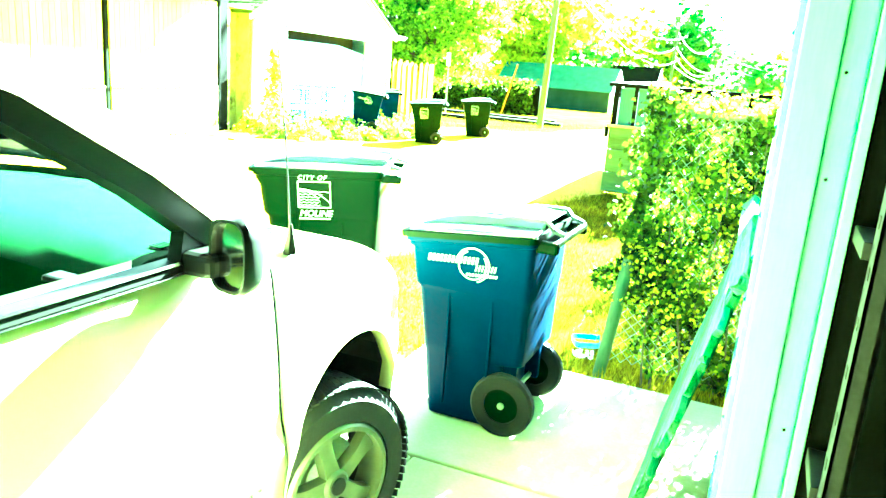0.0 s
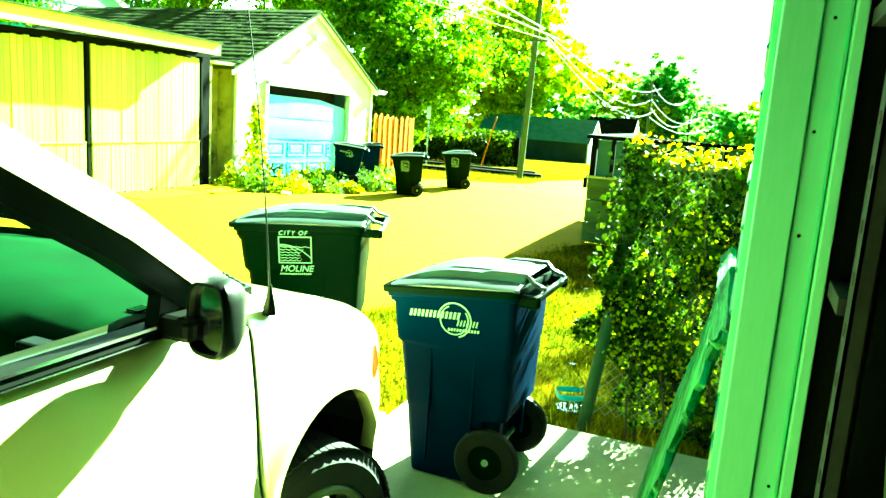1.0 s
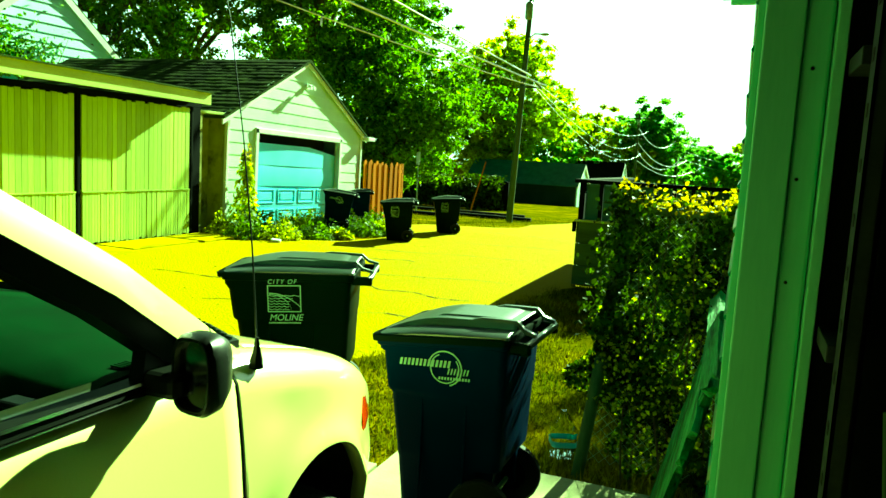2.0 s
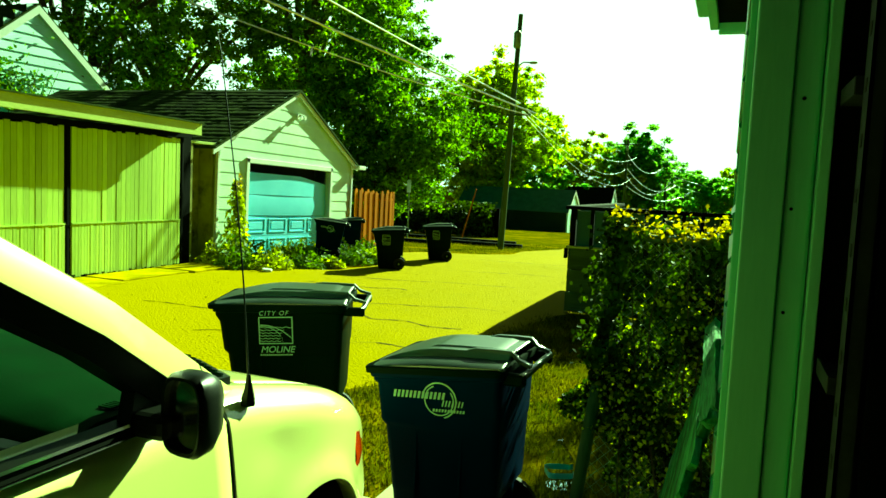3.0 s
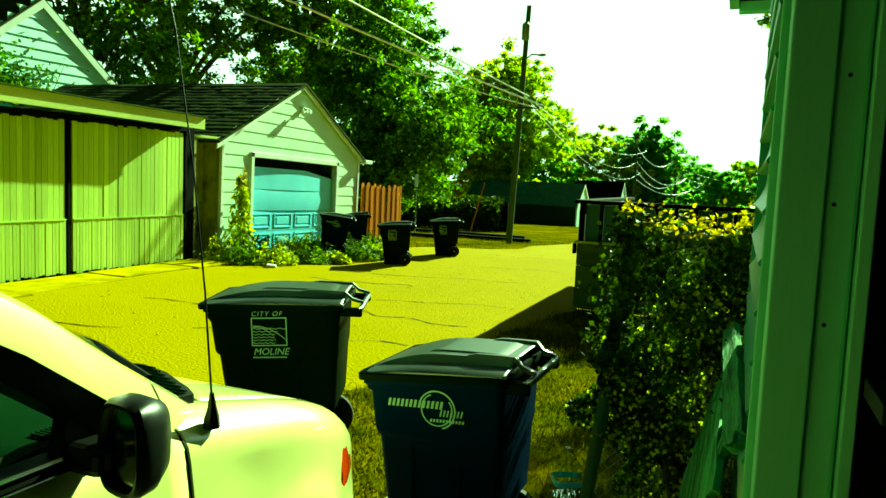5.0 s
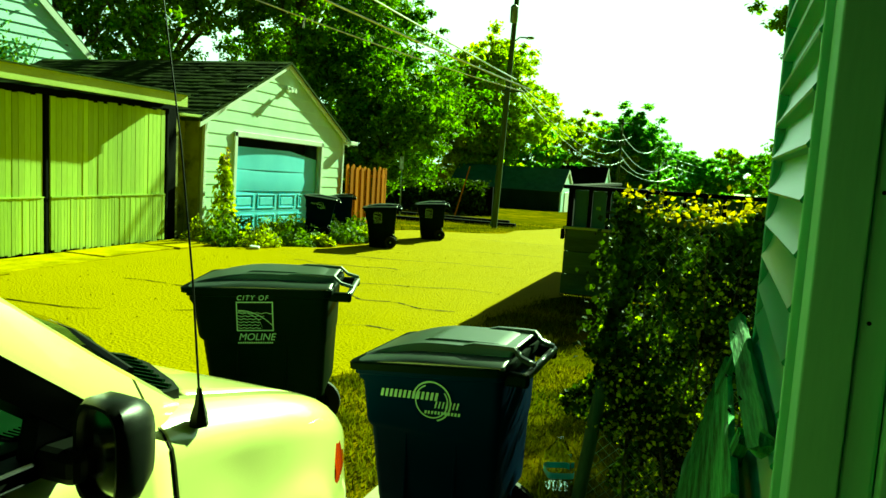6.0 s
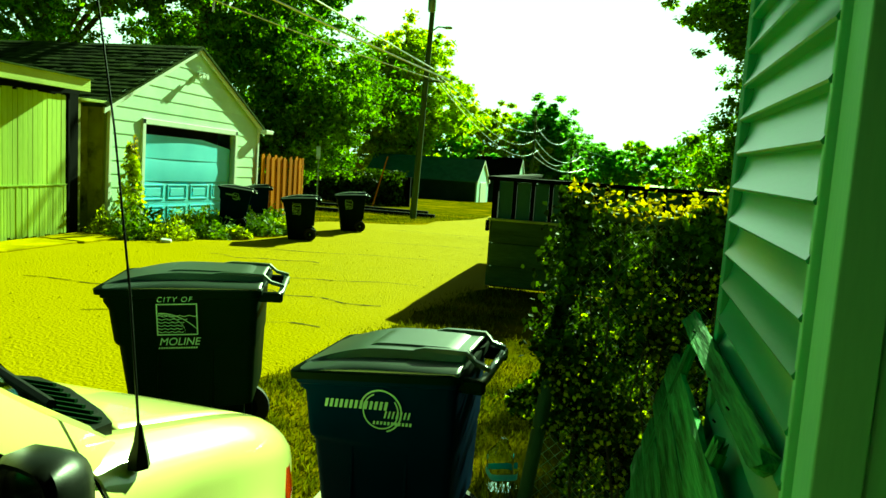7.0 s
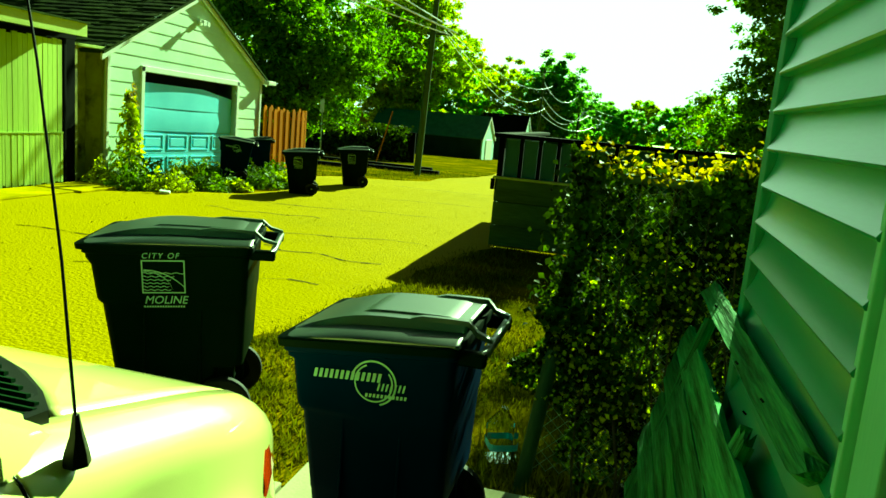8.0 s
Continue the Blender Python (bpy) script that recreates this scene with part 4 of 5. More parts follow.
# ---- neighbour's garage ----
def gable_garage():
    t = thing("garage", "pale lap-sided garage with dark shingled gable roof", "garage", pose(-10.0, 12.95, 0.0, -1.3, 0, 0))
    W, L, E, A = 5.92, 7.5, 2.46, 3.98      # front width along y, depth along -x, eave and apex heights
    mid = W / 2
    part("wall", B(-L, -L + 0.1, 0, W, 0, E), PALE_SIDING, t)
    part("wall", B(-L, -0.06, 0.0, 0.1, -0.1, E), PEELING, t)
    part("wall", B(-L, -0.06, W - 0.1, W, -0.1, E), PALE_SIDING, t)
    bm = bmesh.new()     # front wall with its opening and gable
    d0, d1, dh = 1.08, 4.68, 2.10
    for a, b, z0, z1 in ((0, d0, -0.2, E), (d1, W, -0.2, E), (d0, d1, dh, E)):
        box(bm, -0.12, -0.03, a, b, z0, z1)
    loft(bm, [[(x, 0, E), (x, W, E), (x, mid, A - 0.06)] for x in (-0.12, -0.03)])
    wall = part("front_wall", bm, PALE_SIDING, t)
    # lap boards, one by one
    pitch = 0.262
    z = 0.02
    while z < A - 0.12:
        z1 = min(z + pitch, A - 0.05)
        spans = []
        if z1 <= E + 0.05:
            spans = [(0.0, W)]
        else:
            f = (A - z) / (A - E)
            f1 = max((A - z1) / (A - E), 0.01)
            spans = [(mid - mid * f, mid + mid * f)]
        if z < dh - 0.02:
            spans = [(0.0, d0 - 0.02), (d1 + 0.02, W)]
        for a, b in spans:
            up = 0.0
            if z1 > E + 0.05:
                up = mid * ((A - z) - (A - z1)) / (A - E)
            bm = bmesh.new()
            loft(bm, [[(-0.03, a, z), (-0.008, a, z), (-0.008, a, z + 0.02), (-0.018, a + up, z1), (-0.03, a + up, z1)], [(-0.03, b, z), (-0.008, b, z), (-0.008, b, z + 0.02), (-0.018, b - up, z1), (-0.03, b - up, z1)]])
            part("siding_board", bm, PALE_SIDING, t)
        z += pitch
    part("corner_board", B(-0.04, 0.02, -0.015, 0.06, -0.1, E, bevel=0.004), WHITE_PAINT, t)
    part("corner_board", B(-0.04, 0.02, W - 0.06, W + 0.015, -0.1, E, bevel=0.004), WHITE_PAINT, t)
    for a, b, z0, z1 in ((d0 - 0.1, d0, -0.1, dh + 0.1), (d1, d1 + 0.1, -0.1, dh + 0.1), (d0 - 0.1, d1 + 0.1, dh, dh + 0.11)):
        part("door_casing", B(-0.05, 0.03, a, b, z0, z1, bevel=0.006), WHITE_PAINT, t)
    # overhead door, sagging askew with a bowed upper section
    door = thing("garage_door", "pale blue panelled overhead door, buckled along the middle", "garage door", pose(-10.0, 12.95, 0.0, -1.3, 0, 0))
    panels = [(0.02, 0.46, 0.0, 0.0), (0.47, 0.92, 0.0, 0.0), (0.93, 1.40, 0.02, 0.0), (1.41, 1.90, 0.035, -0.16)]
    for k, (z0, z1, out, drop) in enumerate(panels):
        bm = bmesh.new()
        secs = []
        for i in range(9):
            y = d0 + 0.03 + (d1 - d0 - 0.06) * i / 8
            o = -0.10 + out * math.sin(math.pi * i / 8)
            dz = drop * max(0, (i - 5) / 3) if k == 3 else (0.05 * (i / 8) if k == 2 else 0)
            secs.append([(o - 0.03, y, z0), (o, y, z0), (o + (0.018 if k == 2 else 0), y, (z0 + z1) / 2), (o, y, z1 + dz), (o - 0.03, y, z1 + dz)])
        sec = part("door_section", loft(bm, secs), BLUE_DOOR, door, smooth=True)
        if k < 2:
            for j in range(4):
                a = d0 + 0.12 + j * 0.875
                bm = bmesh.new()
                for y0, y1, a0, a1 in ((a, a + 0.72, z0 + 0.06, z0 + 0.09), (a, a + 0.72, z1 - 0.09, z1 - 0.06), (a, a + 0.03, z0 + 0.09, z1 - 0.09), (a + 0.69, a + 0.72, z0 + 0.09, z1 - 0.09)):
                    box(bm, -0.101, -0.086, y0, y1, a0, a1, bevel=0.004)
                box(bm, -0.101, -0.092, a + 0.1, a + 0.62, z0 + 0.14, z1 - 0.14, bevel=0.004)
                part("panel_moulding", bm, BLUE_DOOR, sec)
    # A solid near-black block stands in for the shade behind the door.
    tagged(part("garage_shade_block", B(-6.0, -0.5, d0 - 0.05, d1 + 0.05, 0.0, 2.3), DARK, m=pose(-10.0, 12.95, 0, -1.3, 0, 0)), "dark block in place of the shaded inside of the neighbour's garage", "garage inside", kind="structure")
    # roof: deck plus overlapping shingle courses
    for s in (0, 1):
        roof = part("roof", loft(bmesh.new(), [[(x, mid, A), (x, mid - (mid + 0.22) * (1 if s == 0 else -1), E - 0.115), (x, mid - (mid + 0.22) * (1 if s == 0 else -1), E - 0.16), (x, mid, A - 0.06)] for x in (-L - 0.15, 0.10)]), SHINGLE, t)
        if s == 0:
            for i in range(17):
                a, b = i / 17, (i + 1) / 17
                P = lambda k, h: (mid - (mid + 0.22) * (1 - k), E - 0.115 + (A - E + 0.115) * k + h)
                bm = bmesh.new()
                for j in range(26):
                    x0 = -L - 0.15 + j * (L + 0.25) / 26 + (0.14 if i % 2 else 0)
                    x1 = min(x0 + (L + 0.25) / 26 - 0.012, 0.10)
                    h = random.uniform(0.012, 0.022)
                    lo, hi = P(a, h), P(min(b + 0.02, 1), 0.003)
                    vs = [bm.verts.new((x, *p)) for x, p in ((x0, lo), (x1, lo), (x1, hi), (x0, hi))]
                    vb = [bm.verts.new((x, lo[0], lo[1] - h)) for x in (x0, x1)]
                    bm.faces.new(vs)
                    bm.faces.new((vb[0], vb[1], vs[1], vs[0]))
                part("shingle_course", bm, SHINGLE, roof)
        part("rake_board", loft(bmesh.new(), [[(x, mid, A - 0.03), (x, mid - (mid + 0.22) * (1 if s == 0 else -1), E - 0.14), (x, mid - (mid + 0.22) * (1 if s == 0 else -1), E - 0.27), (x, mid, A - 0.15)] for x in (0.02, 0.06)]), WHITE_PAINT, t)
    part("eave_return", B(-0.1, 0.2, W + 0.05, W + 0.45, E - 0.22, E - 0.12, bevel=0.01), WHITE_PAINT, t)
    lamp = thing("flood_lamp", "white twin floodlight under the gable", "lamp", pose(-9.985, 15.98, 3.27))
    part("plate", disc(bmesh.new(), (0.02, 0, 0), (1, 0, 0), 0, 0.07, 0.04, 16), WHITE_PAINT, lamp)
    for s in (-1, 1):
        part("lamp_head", loft(bmesh.new(), [[(0.08 + 0.10 * k, s * (0.06 + 0.02 * k) + r * math.cos(q), 0.04 - 0.07 * k + r * math.sin(q)) for q in (2 * math.pi * i / 10 for i in range(10))] for k, r in ((0, 0.025), (0.4, 0.035), (1, 0.052))]), WHITE_PAINT, lamp, smooth=True)
    part("stem", tube(bmesh.new(), [(0.03, 0, 0), (0.12, 0, 0.03)], 0.02), WHITE_PAINT, lamp)


gable_garage()


# ---- shed with sliding doors ----
def sliding_shed():
    t = thing("shed", "tan boarded lane-side shed with low fascia roof", "shed")
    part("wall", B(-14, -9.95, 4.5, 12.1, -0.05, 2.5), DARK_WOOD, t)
    part("side_wall", B(-14.0, -10.02, 12.1, 12.24, -0.05, 2.42), PEELING, t)
    part("link_wall", B(-10.55, -10.45, 12.24, 12.95, -0.05, 2.42), PEELING, t, "peeling tan wall between the two buildings")
    for i in range(16):
        if i % 3:
            part("clapboard", B(-10.45, -10.43, 12.25, 12.94, 0.1 + 0.15 * i, 0.235 + 0.15 * i), PEELING, t)
    part("ledge", B(-10.5, -10.0, 12.12, 12.95, 2.38, 2.43, bevel=0.006), FASCIA, t)
    part("roof", loft(bmesh.new(), [[(-9.55, y, 2.80 - 0.018 * (y - 8)), (-14.2, y, 3.25), (-14.2, y, 3.17), (-9.55, y, 2.74 - 0.018 * (y - 8))] for y in (4.2, 11.9)]), SHINGLE, t)
    part("fascia", loft(bmesh.new(), [[(-9.5, y, 2.80 - 0.018 * (y - 8)), (-9.56, y, 2.80 - 0.018 * (y - 8)), (-9.56, y, 2.58 - 0.018 * (y - 8)), (-9.5, y, 2.58 - 0.018 * (y - 8))] for y in (4.2, 6, 8, 10, 11.85)]), FASCIA, t, "weathered pale fascia board")
    part("drip_edge", loft(bmesh.new(), [[(-9.46, y, 2.815 - 0.018 * (y - 8)), (-9.6, y, 2.835 - 0.018 * (y - 8)), (-9.6, y, 2.805 - 0.018 * (y - 8)), (-9.46, y, 2.79 - 0.018 * (y - 8))] for y in (4.2, 11.88)]), SHINGLE, t)
    part("door_rail", B(-9.86, -9.8, 4.5, 11.95, 2.46, 2.54), DARK_WOOD, t)
    for y in (9.02, 11.68, 6.35):
        part("post", B(-9.94, -9.83, y + 0.02, y + 0.075, -0.03, 2.5, bevel=0.01), DARK_WOOD, t)
    part("corner_post", B(-10.12, -9.99, 11.98, 12.1, -0.03, 2.5, bevel=0.01), DARK_WOOD, t)
    for y0, y1 in ((9.14, 11.66), (6.47, 9.0), (4.5, 6.33)):
        d = thing("sliding_door", "tan vertical-board sliding door, weathered low skirt", "door", group="sliding doors of the shed")
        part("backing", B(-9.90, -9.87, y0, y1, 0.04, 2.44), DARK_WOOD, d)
        k = round((y1 - y0) / 0.105)
        w = (y1 - y0) / k
        for i in range(k):
            a = y0 + i * w
            o = random.uniform(0, 0.008)
            part("board", B(-9.87, -9.845 + o, a + 0.004, a + w - 0.004, 0.9 + random.uniform(-0.02, 0.01), 2.44 + random.uniform(-0.03, 0.01)), BOARD_TAN, d)
        k = round((y1 - y0) / 0.062)
        w = (y1 - y0) / k
        for i in range(k):
            a = y0 + i * w
            part("skirt_board", B(-9.868, -9.825 + random.uniform(0, 0.006), a + 0.003, a + w - 0.003, 0.02 + random.uniform(0, 0.05), 0.885 + random.uniform(-0.01, 0.01)), BOARD_TAN, d)
        part("ledge", B(-9.868, -9.81, y0, y1, 0.885, 0.905), BOARD_TAN, d)


sliding_shed()

# ---- cedar fence beyond the garage ----
fence = thing("picket_fence", "orange-brown cedar dog-ear board fence", "fence")
bm = bmesh.new()
w = 0.158
loft(bm, [[(x, -w / 2, 0.0), (x, w / 2, 0.0), (x, w / 2, 1.60), (x, w / 4, 1.66), (x, -w / 4, 1.66), (x, -w / 2, 1.60)] for x in (-0.011, 0.011)])
pick = mesh_of("picket", bm, CEDAR)
for i in range(14):
    y = 18.5 + 0.170 * i
    ob = new("picket", pick)
    ob.parent, ob.matrix_basis = fence, pose(-9.62 + (0.03 if i % 2 else 0.0), y, zg(y) - 0.03 + random.uniform(-0.07, 0.07), random.uniform(-1.5, 1.5), 0, 0)
for z in (0.4, 1.3):
    part("rail", B(-9.69, -9.64, 18.6, 21.0, z - 0.08, z), CEDAR, fence)
part("post", B(-9.75, -9.64, 20.95, 21.05, -0.2, 1.5), CEDAR, fence)


# ---- trees and shrubs ----
def tree(label, x, y, z, height, crown, spread, n, leaf, material, seed, trunk_r=0.25, base_h=0.35, blobs=26, lean=(0, 0)):
    rng = np.random.default_rng(seed)
    rr = random.Random(seed)
    t = thing("tree", label, "tree", pose(x, y, z))
    tops = []
    bm = bmesh.new()
    pts = [(lean[0] * k * k + 0.12 * math.sin(k * 5 + seed), lean[1] * k * k + 0.1 * math.cos(k * 4 + seed), height * 0.72 * k) for k in (0, 0.06, 0.2, 0.4, 0.6, 0.8, 1)]
    tube(bm, [(p[0], p[1], p[2] - 0.1) for p in pts], [trunk_r * 1.5, trunk_r * 1.1, trunk_r, trunk_r * 0.8, trunk_r * 0.6, trunk_r * 0.35, trunk_r * 0.12], 10)
    part("trunk", bm, BARK, t, smooth=True)
    for i in range(blobs):
        k = rr.uniform(base_h, 1.0)
        a = rr.uniform(0, 2 * math.pi)
        r = spread * rr.uniform(0.35, 1.0) * max(0.25, math.sqrt(max(0.05, 1 - ((k - (base_h + 1) / 2) / ((1.05 - base_h) / 2)) ** 2)))
        tops.append((lean[0] + r * math.cos(a), lean[1] + r * math.sin(a), height * k, crown * rr.uniform(0.6, 1.25)))
    for cx, cy, cz, cr in tops[: min(16, blobs)]:
        bm = bmesh.new()
        k = min(0.9, max(0.25, cz / height * 0.62))
        s = Vector((lean[0] * k * k, lean[1] * k * k, height * 0.72 * k))
        e = Vector((cx, cy, cz))
        m1 = s.lerp(e, 0.5) + Vector((0, 0, 0.12 * (e - s).length))
        tube(bm, [s, s.lerp(m1, 0.5), m1, m1.lerp(e, 0.6), e], [trunk_r * 0.42, trunk_r * 0.33, trunk_r * 0.24, trunk_r * 0.14, trunk_r * 0.05], 6)
        part("limb", bm, BARK, t, smooth=True)
    P, N = [], []
    vol = sum(c[3] ** 2 for c in tops)
    for cx, cy, cz, cr in tops:
        m = int(n * cr * cr / vol)
        d = rng.normal(0, 1, (m, 3))
        d /= np.linalg.norm(d, axis=1)[:, None]
        k = max(8, m // 46)
        c = rng.normal(0, 1, (k, 3))
        c /= np.linalg.norm(c, axis=1)[:, None]
        lump = 1 + 0.35 * np.sin(c[:, 0] * 7 + cx) * np.sin(c[:, 1] * 6 + cy) + 0.2 * np.sin(c[:, 2] * 11 + cz)
        c = c * (cr * rng.uniform(0.15, 1.0, k) ** 0.4 * lump)[:, None] * [1.15, 1.15, 0.8]
        q = c[rng.integers(0, k, m)] + d * (cr * 0.23 * rng.uniform(0.1, 1, m))[:, None] * [1.2, 1.2, 0.7] + [cx, cy, cz]
        P.append(q)
        N.append(d * 0.5 + [0, 0, 0.6])
    cloud("crown", np.concatenate(P), np.concatenate(N), leaf, material, t, rng, droop=0.4)
    return t


tree("tall dark broadleaf tree behind the neighbour's garage", -24.4, 39.5, zg(39.5), 20.0, 2.6, 6.3, 52000, 0.29, LEAF, 3, 0.60, 0.30, 40)
tree("dense dark tree with low boughs beyond the cedar fence", -13.0, 27.4, zg(27.4), 9.0, 1.7, 3.3, 60000, 0.18, LEAF, 8, 0.28, 0.24, 34)
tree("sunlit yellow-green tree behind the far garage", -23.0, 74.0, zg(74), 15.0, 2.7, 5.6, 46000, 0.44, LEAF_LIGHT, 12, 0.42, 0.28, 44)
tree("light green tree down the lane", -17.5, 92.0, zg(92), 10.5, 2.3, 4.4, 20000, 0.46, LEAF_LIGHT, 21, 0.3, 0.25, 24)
tree("airy tree behind the blue house", -26.0, 24.0, 0, 13.0, 2.3, 6.0, 26000, 0.22, LEAF, 5, 0.42, 0.28, 30)
tree("airy tall tree beyond the roofs", -29.0, 33.0, 0, 15.0, 2.4, 6.5, 22000, 0.27, LEAF, 6, 0.45, 0.3, 30)
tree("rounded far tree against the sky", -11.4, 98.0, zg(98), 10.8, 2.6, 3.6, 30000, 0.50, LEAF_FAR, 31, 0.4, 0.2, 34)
# Helper tree hidden behind the annex, added only to cast shade on the grass.
tree("unseen tree added to shade the grass beyond the annex", 3.4, 19.5, zg(19.5), 8.8, 0.95, 2.5, 56000, 0.13, LEAF, 17, 0.25, 0.40, 36)
tree("dark leafy tree beyond the hedge", 3.9, 18.5, zg(18.5), 5.2, 1.05, 2.7, 60000, 0.12, LEAF, 14, 0.25, 0.12, 46)
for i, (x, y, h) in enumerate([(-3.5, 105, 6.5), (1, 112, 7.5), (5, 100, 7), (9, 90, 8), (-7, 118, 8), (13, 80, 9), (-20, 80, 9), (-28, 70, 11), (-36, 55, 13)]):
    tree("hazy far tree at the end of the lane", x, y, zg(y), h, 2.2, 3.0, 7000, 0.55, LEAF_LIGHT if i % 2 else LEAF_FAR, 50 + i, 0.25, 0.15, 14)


# ---- leaning broken boards against the annex ----
def loose_board(name, p, q, face, w, t, seed, label, parent=None, shift=0.0):
    m, length = between(p, q, face)
    bm = plank(bmesh.new(), length, w, t, random.Random(seed))
    ob = part(name, bm, GREY_WOOD, parent, m=m @ pose(shift, 0, 0))
    return tagged(ob, label, "board") if not parent else ob


FACE = (-0.78, -0.1, 0.62)
loose_board("rail_board", (-0.058, 3.52, 1.215), (-0.028, 2.06, 1.215), FACE, 0.064, 0.030, 3, "split weathered grey board with nail holes, leaning by the siding", shift=-0.02)
for y, o in ((3.2, 0.02), (2.75, -0.03), (2.62, 0.01), (2.35, -0.02), (2.3, 0.03)):
    tagged(part("nail", tube(bmesh.new(), [(-0.066 + o * 0.4, y, 1.224 + o), (-0.073 + o * 0.4, y, 1.231 + o)], 0.0028, 6), DARK_WOOD), "rusty nail standing out of the grey board", "nail", "nails in the board")
pallet = thing("broken_gate", "broken weathered grey board gate leaning on the siding", "gate")
GFACE = (-0.95, -0.05, 0.28)
for i, (far, near) in enumerate([(3.97, 2.25), (4.0, 2.3), (3.9, 2.25), (3.93, 2.4), (3.78, 2.35), (3.7, 2.5)]):
    x, z = -0.068 - 0.036 * i, 0.93 - 0.143 * i
    loose_board("slat", (x, far, z), (x, near, z + 0.05), GFACE, 0.130, 0.022, 20 + i, "", pallet)
for y in (3.65, 2.6):
    loose_board("brace", (-0.275, y, 0.085), (-0.025, y - 0.05, 1.10), GFACE, 0.09, 0.03, 40 + int(y), "", pallet, )


# ---- chain-link fence grown over with vine ----
link = thing("chain_link_fence", "galvanised chain-link fence with round posts and top rail", "fence")
FY = 4.16
part("post", tube(bmesh.new(), [(-0.715, 4.13, -0.05), (-0.517, 4.13, 1.62)], 0.036, 14), POST_STEEL, link, smooth=True)
part("post_cap", loft(bmesh.new(), [[(-0.515 + r * math.cos(a), 4.13 + r * math.sin(a), z) for a in (2 * math.pi * i / 14 for i in range(14))] for z, r in ((1.60, 0.043), (1.635, 0.043), (1.66, 0.034), (1.677, 0.012))]), POST_STEEL, link, smooth=True)
part("post", tube(bmesh.new(), [(1.9, FY, -0.05), (1.9, FY, 1.60)], 0.03, 12), STEEL, link, smooth=True)
part("top_rail", tube(bmesh.new(), [(-0.56, FY, 1.56), (1.9, FY, 1.57)], 0.02, 10), POST_STEEL, link, smooth=True)
mesh_bm = bmesh.new()
step = 0.065
for s in (1, -1):
    for i in range(-26, 64):
        x0 = -0.66 + i * step
        z0, z1 = 0.12, 1.55
        xa, xb = x0, x0 + s * (z1 - z0)
        # clip to the fence's length
        lo, hi = -0.66, 1.9
        t0, t1 = 0.0, 1.0
        for lim, sign in ((lo, 1), (hi, -1)):
            d = (xb - xa)
            tl = (lim - xa) / d
            if sign * d > 0:
                t0 = max(t0, tl)
            else:
                t1 = min(t1, tl)
        if t1 - t0 < 0.02:
            continue
        pa = Vector((xa + (xb - xa) * t0, FY + 0.003 * s, z0 + (z1 - z0) * t0))
        pb = Vector((xa + (xb - xa) * t1, FY + 0.003 * s, z0 + (z1 - z0) * t1))
        d = (pb - pa).normalized()
        u = Vector((0, 1, 0)) * 0.0018
        v = d.cross(Vector((0, 1, 0))) * 0.0018
        va = [mesh_bm.verts.new(pa + q) for q in (u, v, -u, -v)]
        vb = [mesh_bm.verts.new(pb + q) for q in (u, v, -u, -v)]
        for k in range(4):
            mesh_bm.faces.new((va[k], va[(k + 1) % 4], vb[(k + 1) % 4], vb[k]))
part("wire_mesh", mesh_bm, STEEL, link)["kind"] = "stuff"

vine = thing("vine_hedge", "dense leafy vine with sunlit yellow tips over the fence", "hedge")
rngv = np.random.default_rng(77)


def vine_field(n, lo, hi, depth, seed):
    r = np.random.default_rng(seed)
    x = r.uniform(-0.95, 1.0, n * 4)
    z = r.uniform(lo, hi, n * 4)
    edge_x = -0.69 + 0.10 * np.sin(z * 7.3) + 0.08 * np.sin(z * 17 + 1) + 0.20 * np.clip(0.75 - z, 0, 1) + 0.22 * np.clip(z - 1.0, 0, 1)
    lump = np.sin(x * 5.1 + 1) * np.sin(z * 4.3 + 2) + 0.6 * np.sin(x * 11 + z * 9) + 0.3 * np.sin(x * 23 - z * 19)
    top_z = 1.64 + 0.05 * np.sin(x * 6) + 0.04 * np.sin(x * 15)
    dens = np.clip(0.55 + 0.38 * lump, 0.04, 1) * np.clip(0.35 + z * 0.75, 0.25, 1)
    keep = (x > edge_x) & (z < top_z) & (r.uniform(0, 1, n * 4) < dens)
    x, z, lump = x[keep][:n], z[keep][:n], lump[keep][:n]
    y = FY + 0.03 - depth * (0.35 + 0.4 * np.clip(lump, -0.5, 1)) * r.uniform(-0.7, 1.0, len(x))
    return np.stack([x, y, z], 1)


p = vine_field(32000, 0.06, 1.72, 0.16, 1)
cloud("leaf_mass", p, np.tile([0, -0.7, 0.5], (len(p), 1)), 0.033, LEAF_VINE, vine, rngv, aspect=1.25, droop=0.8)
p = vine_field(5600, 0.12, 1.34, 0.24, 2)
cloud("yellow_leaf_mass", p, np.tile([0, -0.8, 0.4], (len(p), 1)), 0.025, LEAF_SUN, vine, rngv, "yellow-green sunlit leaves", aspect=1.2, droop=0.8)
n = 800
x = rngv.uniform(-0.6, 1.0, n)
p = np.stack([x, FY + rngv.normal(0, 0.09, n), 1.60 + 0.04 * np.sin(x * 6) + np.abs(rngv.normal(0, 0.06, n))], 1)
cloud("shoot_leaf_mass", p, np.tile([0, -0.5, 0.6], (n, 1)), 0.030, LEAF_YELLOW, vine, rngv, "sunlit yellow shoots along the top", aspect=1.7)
n = 900
h = rngv.uniform(0.85, 1.66, n)
p = np.stack([-0.61 + 0.1 * (h - 0.85) + rngv.normal(0, 0.07, n), 4.09 - np.abs(rngv.normal(0, 0.03, n)), h], 1)
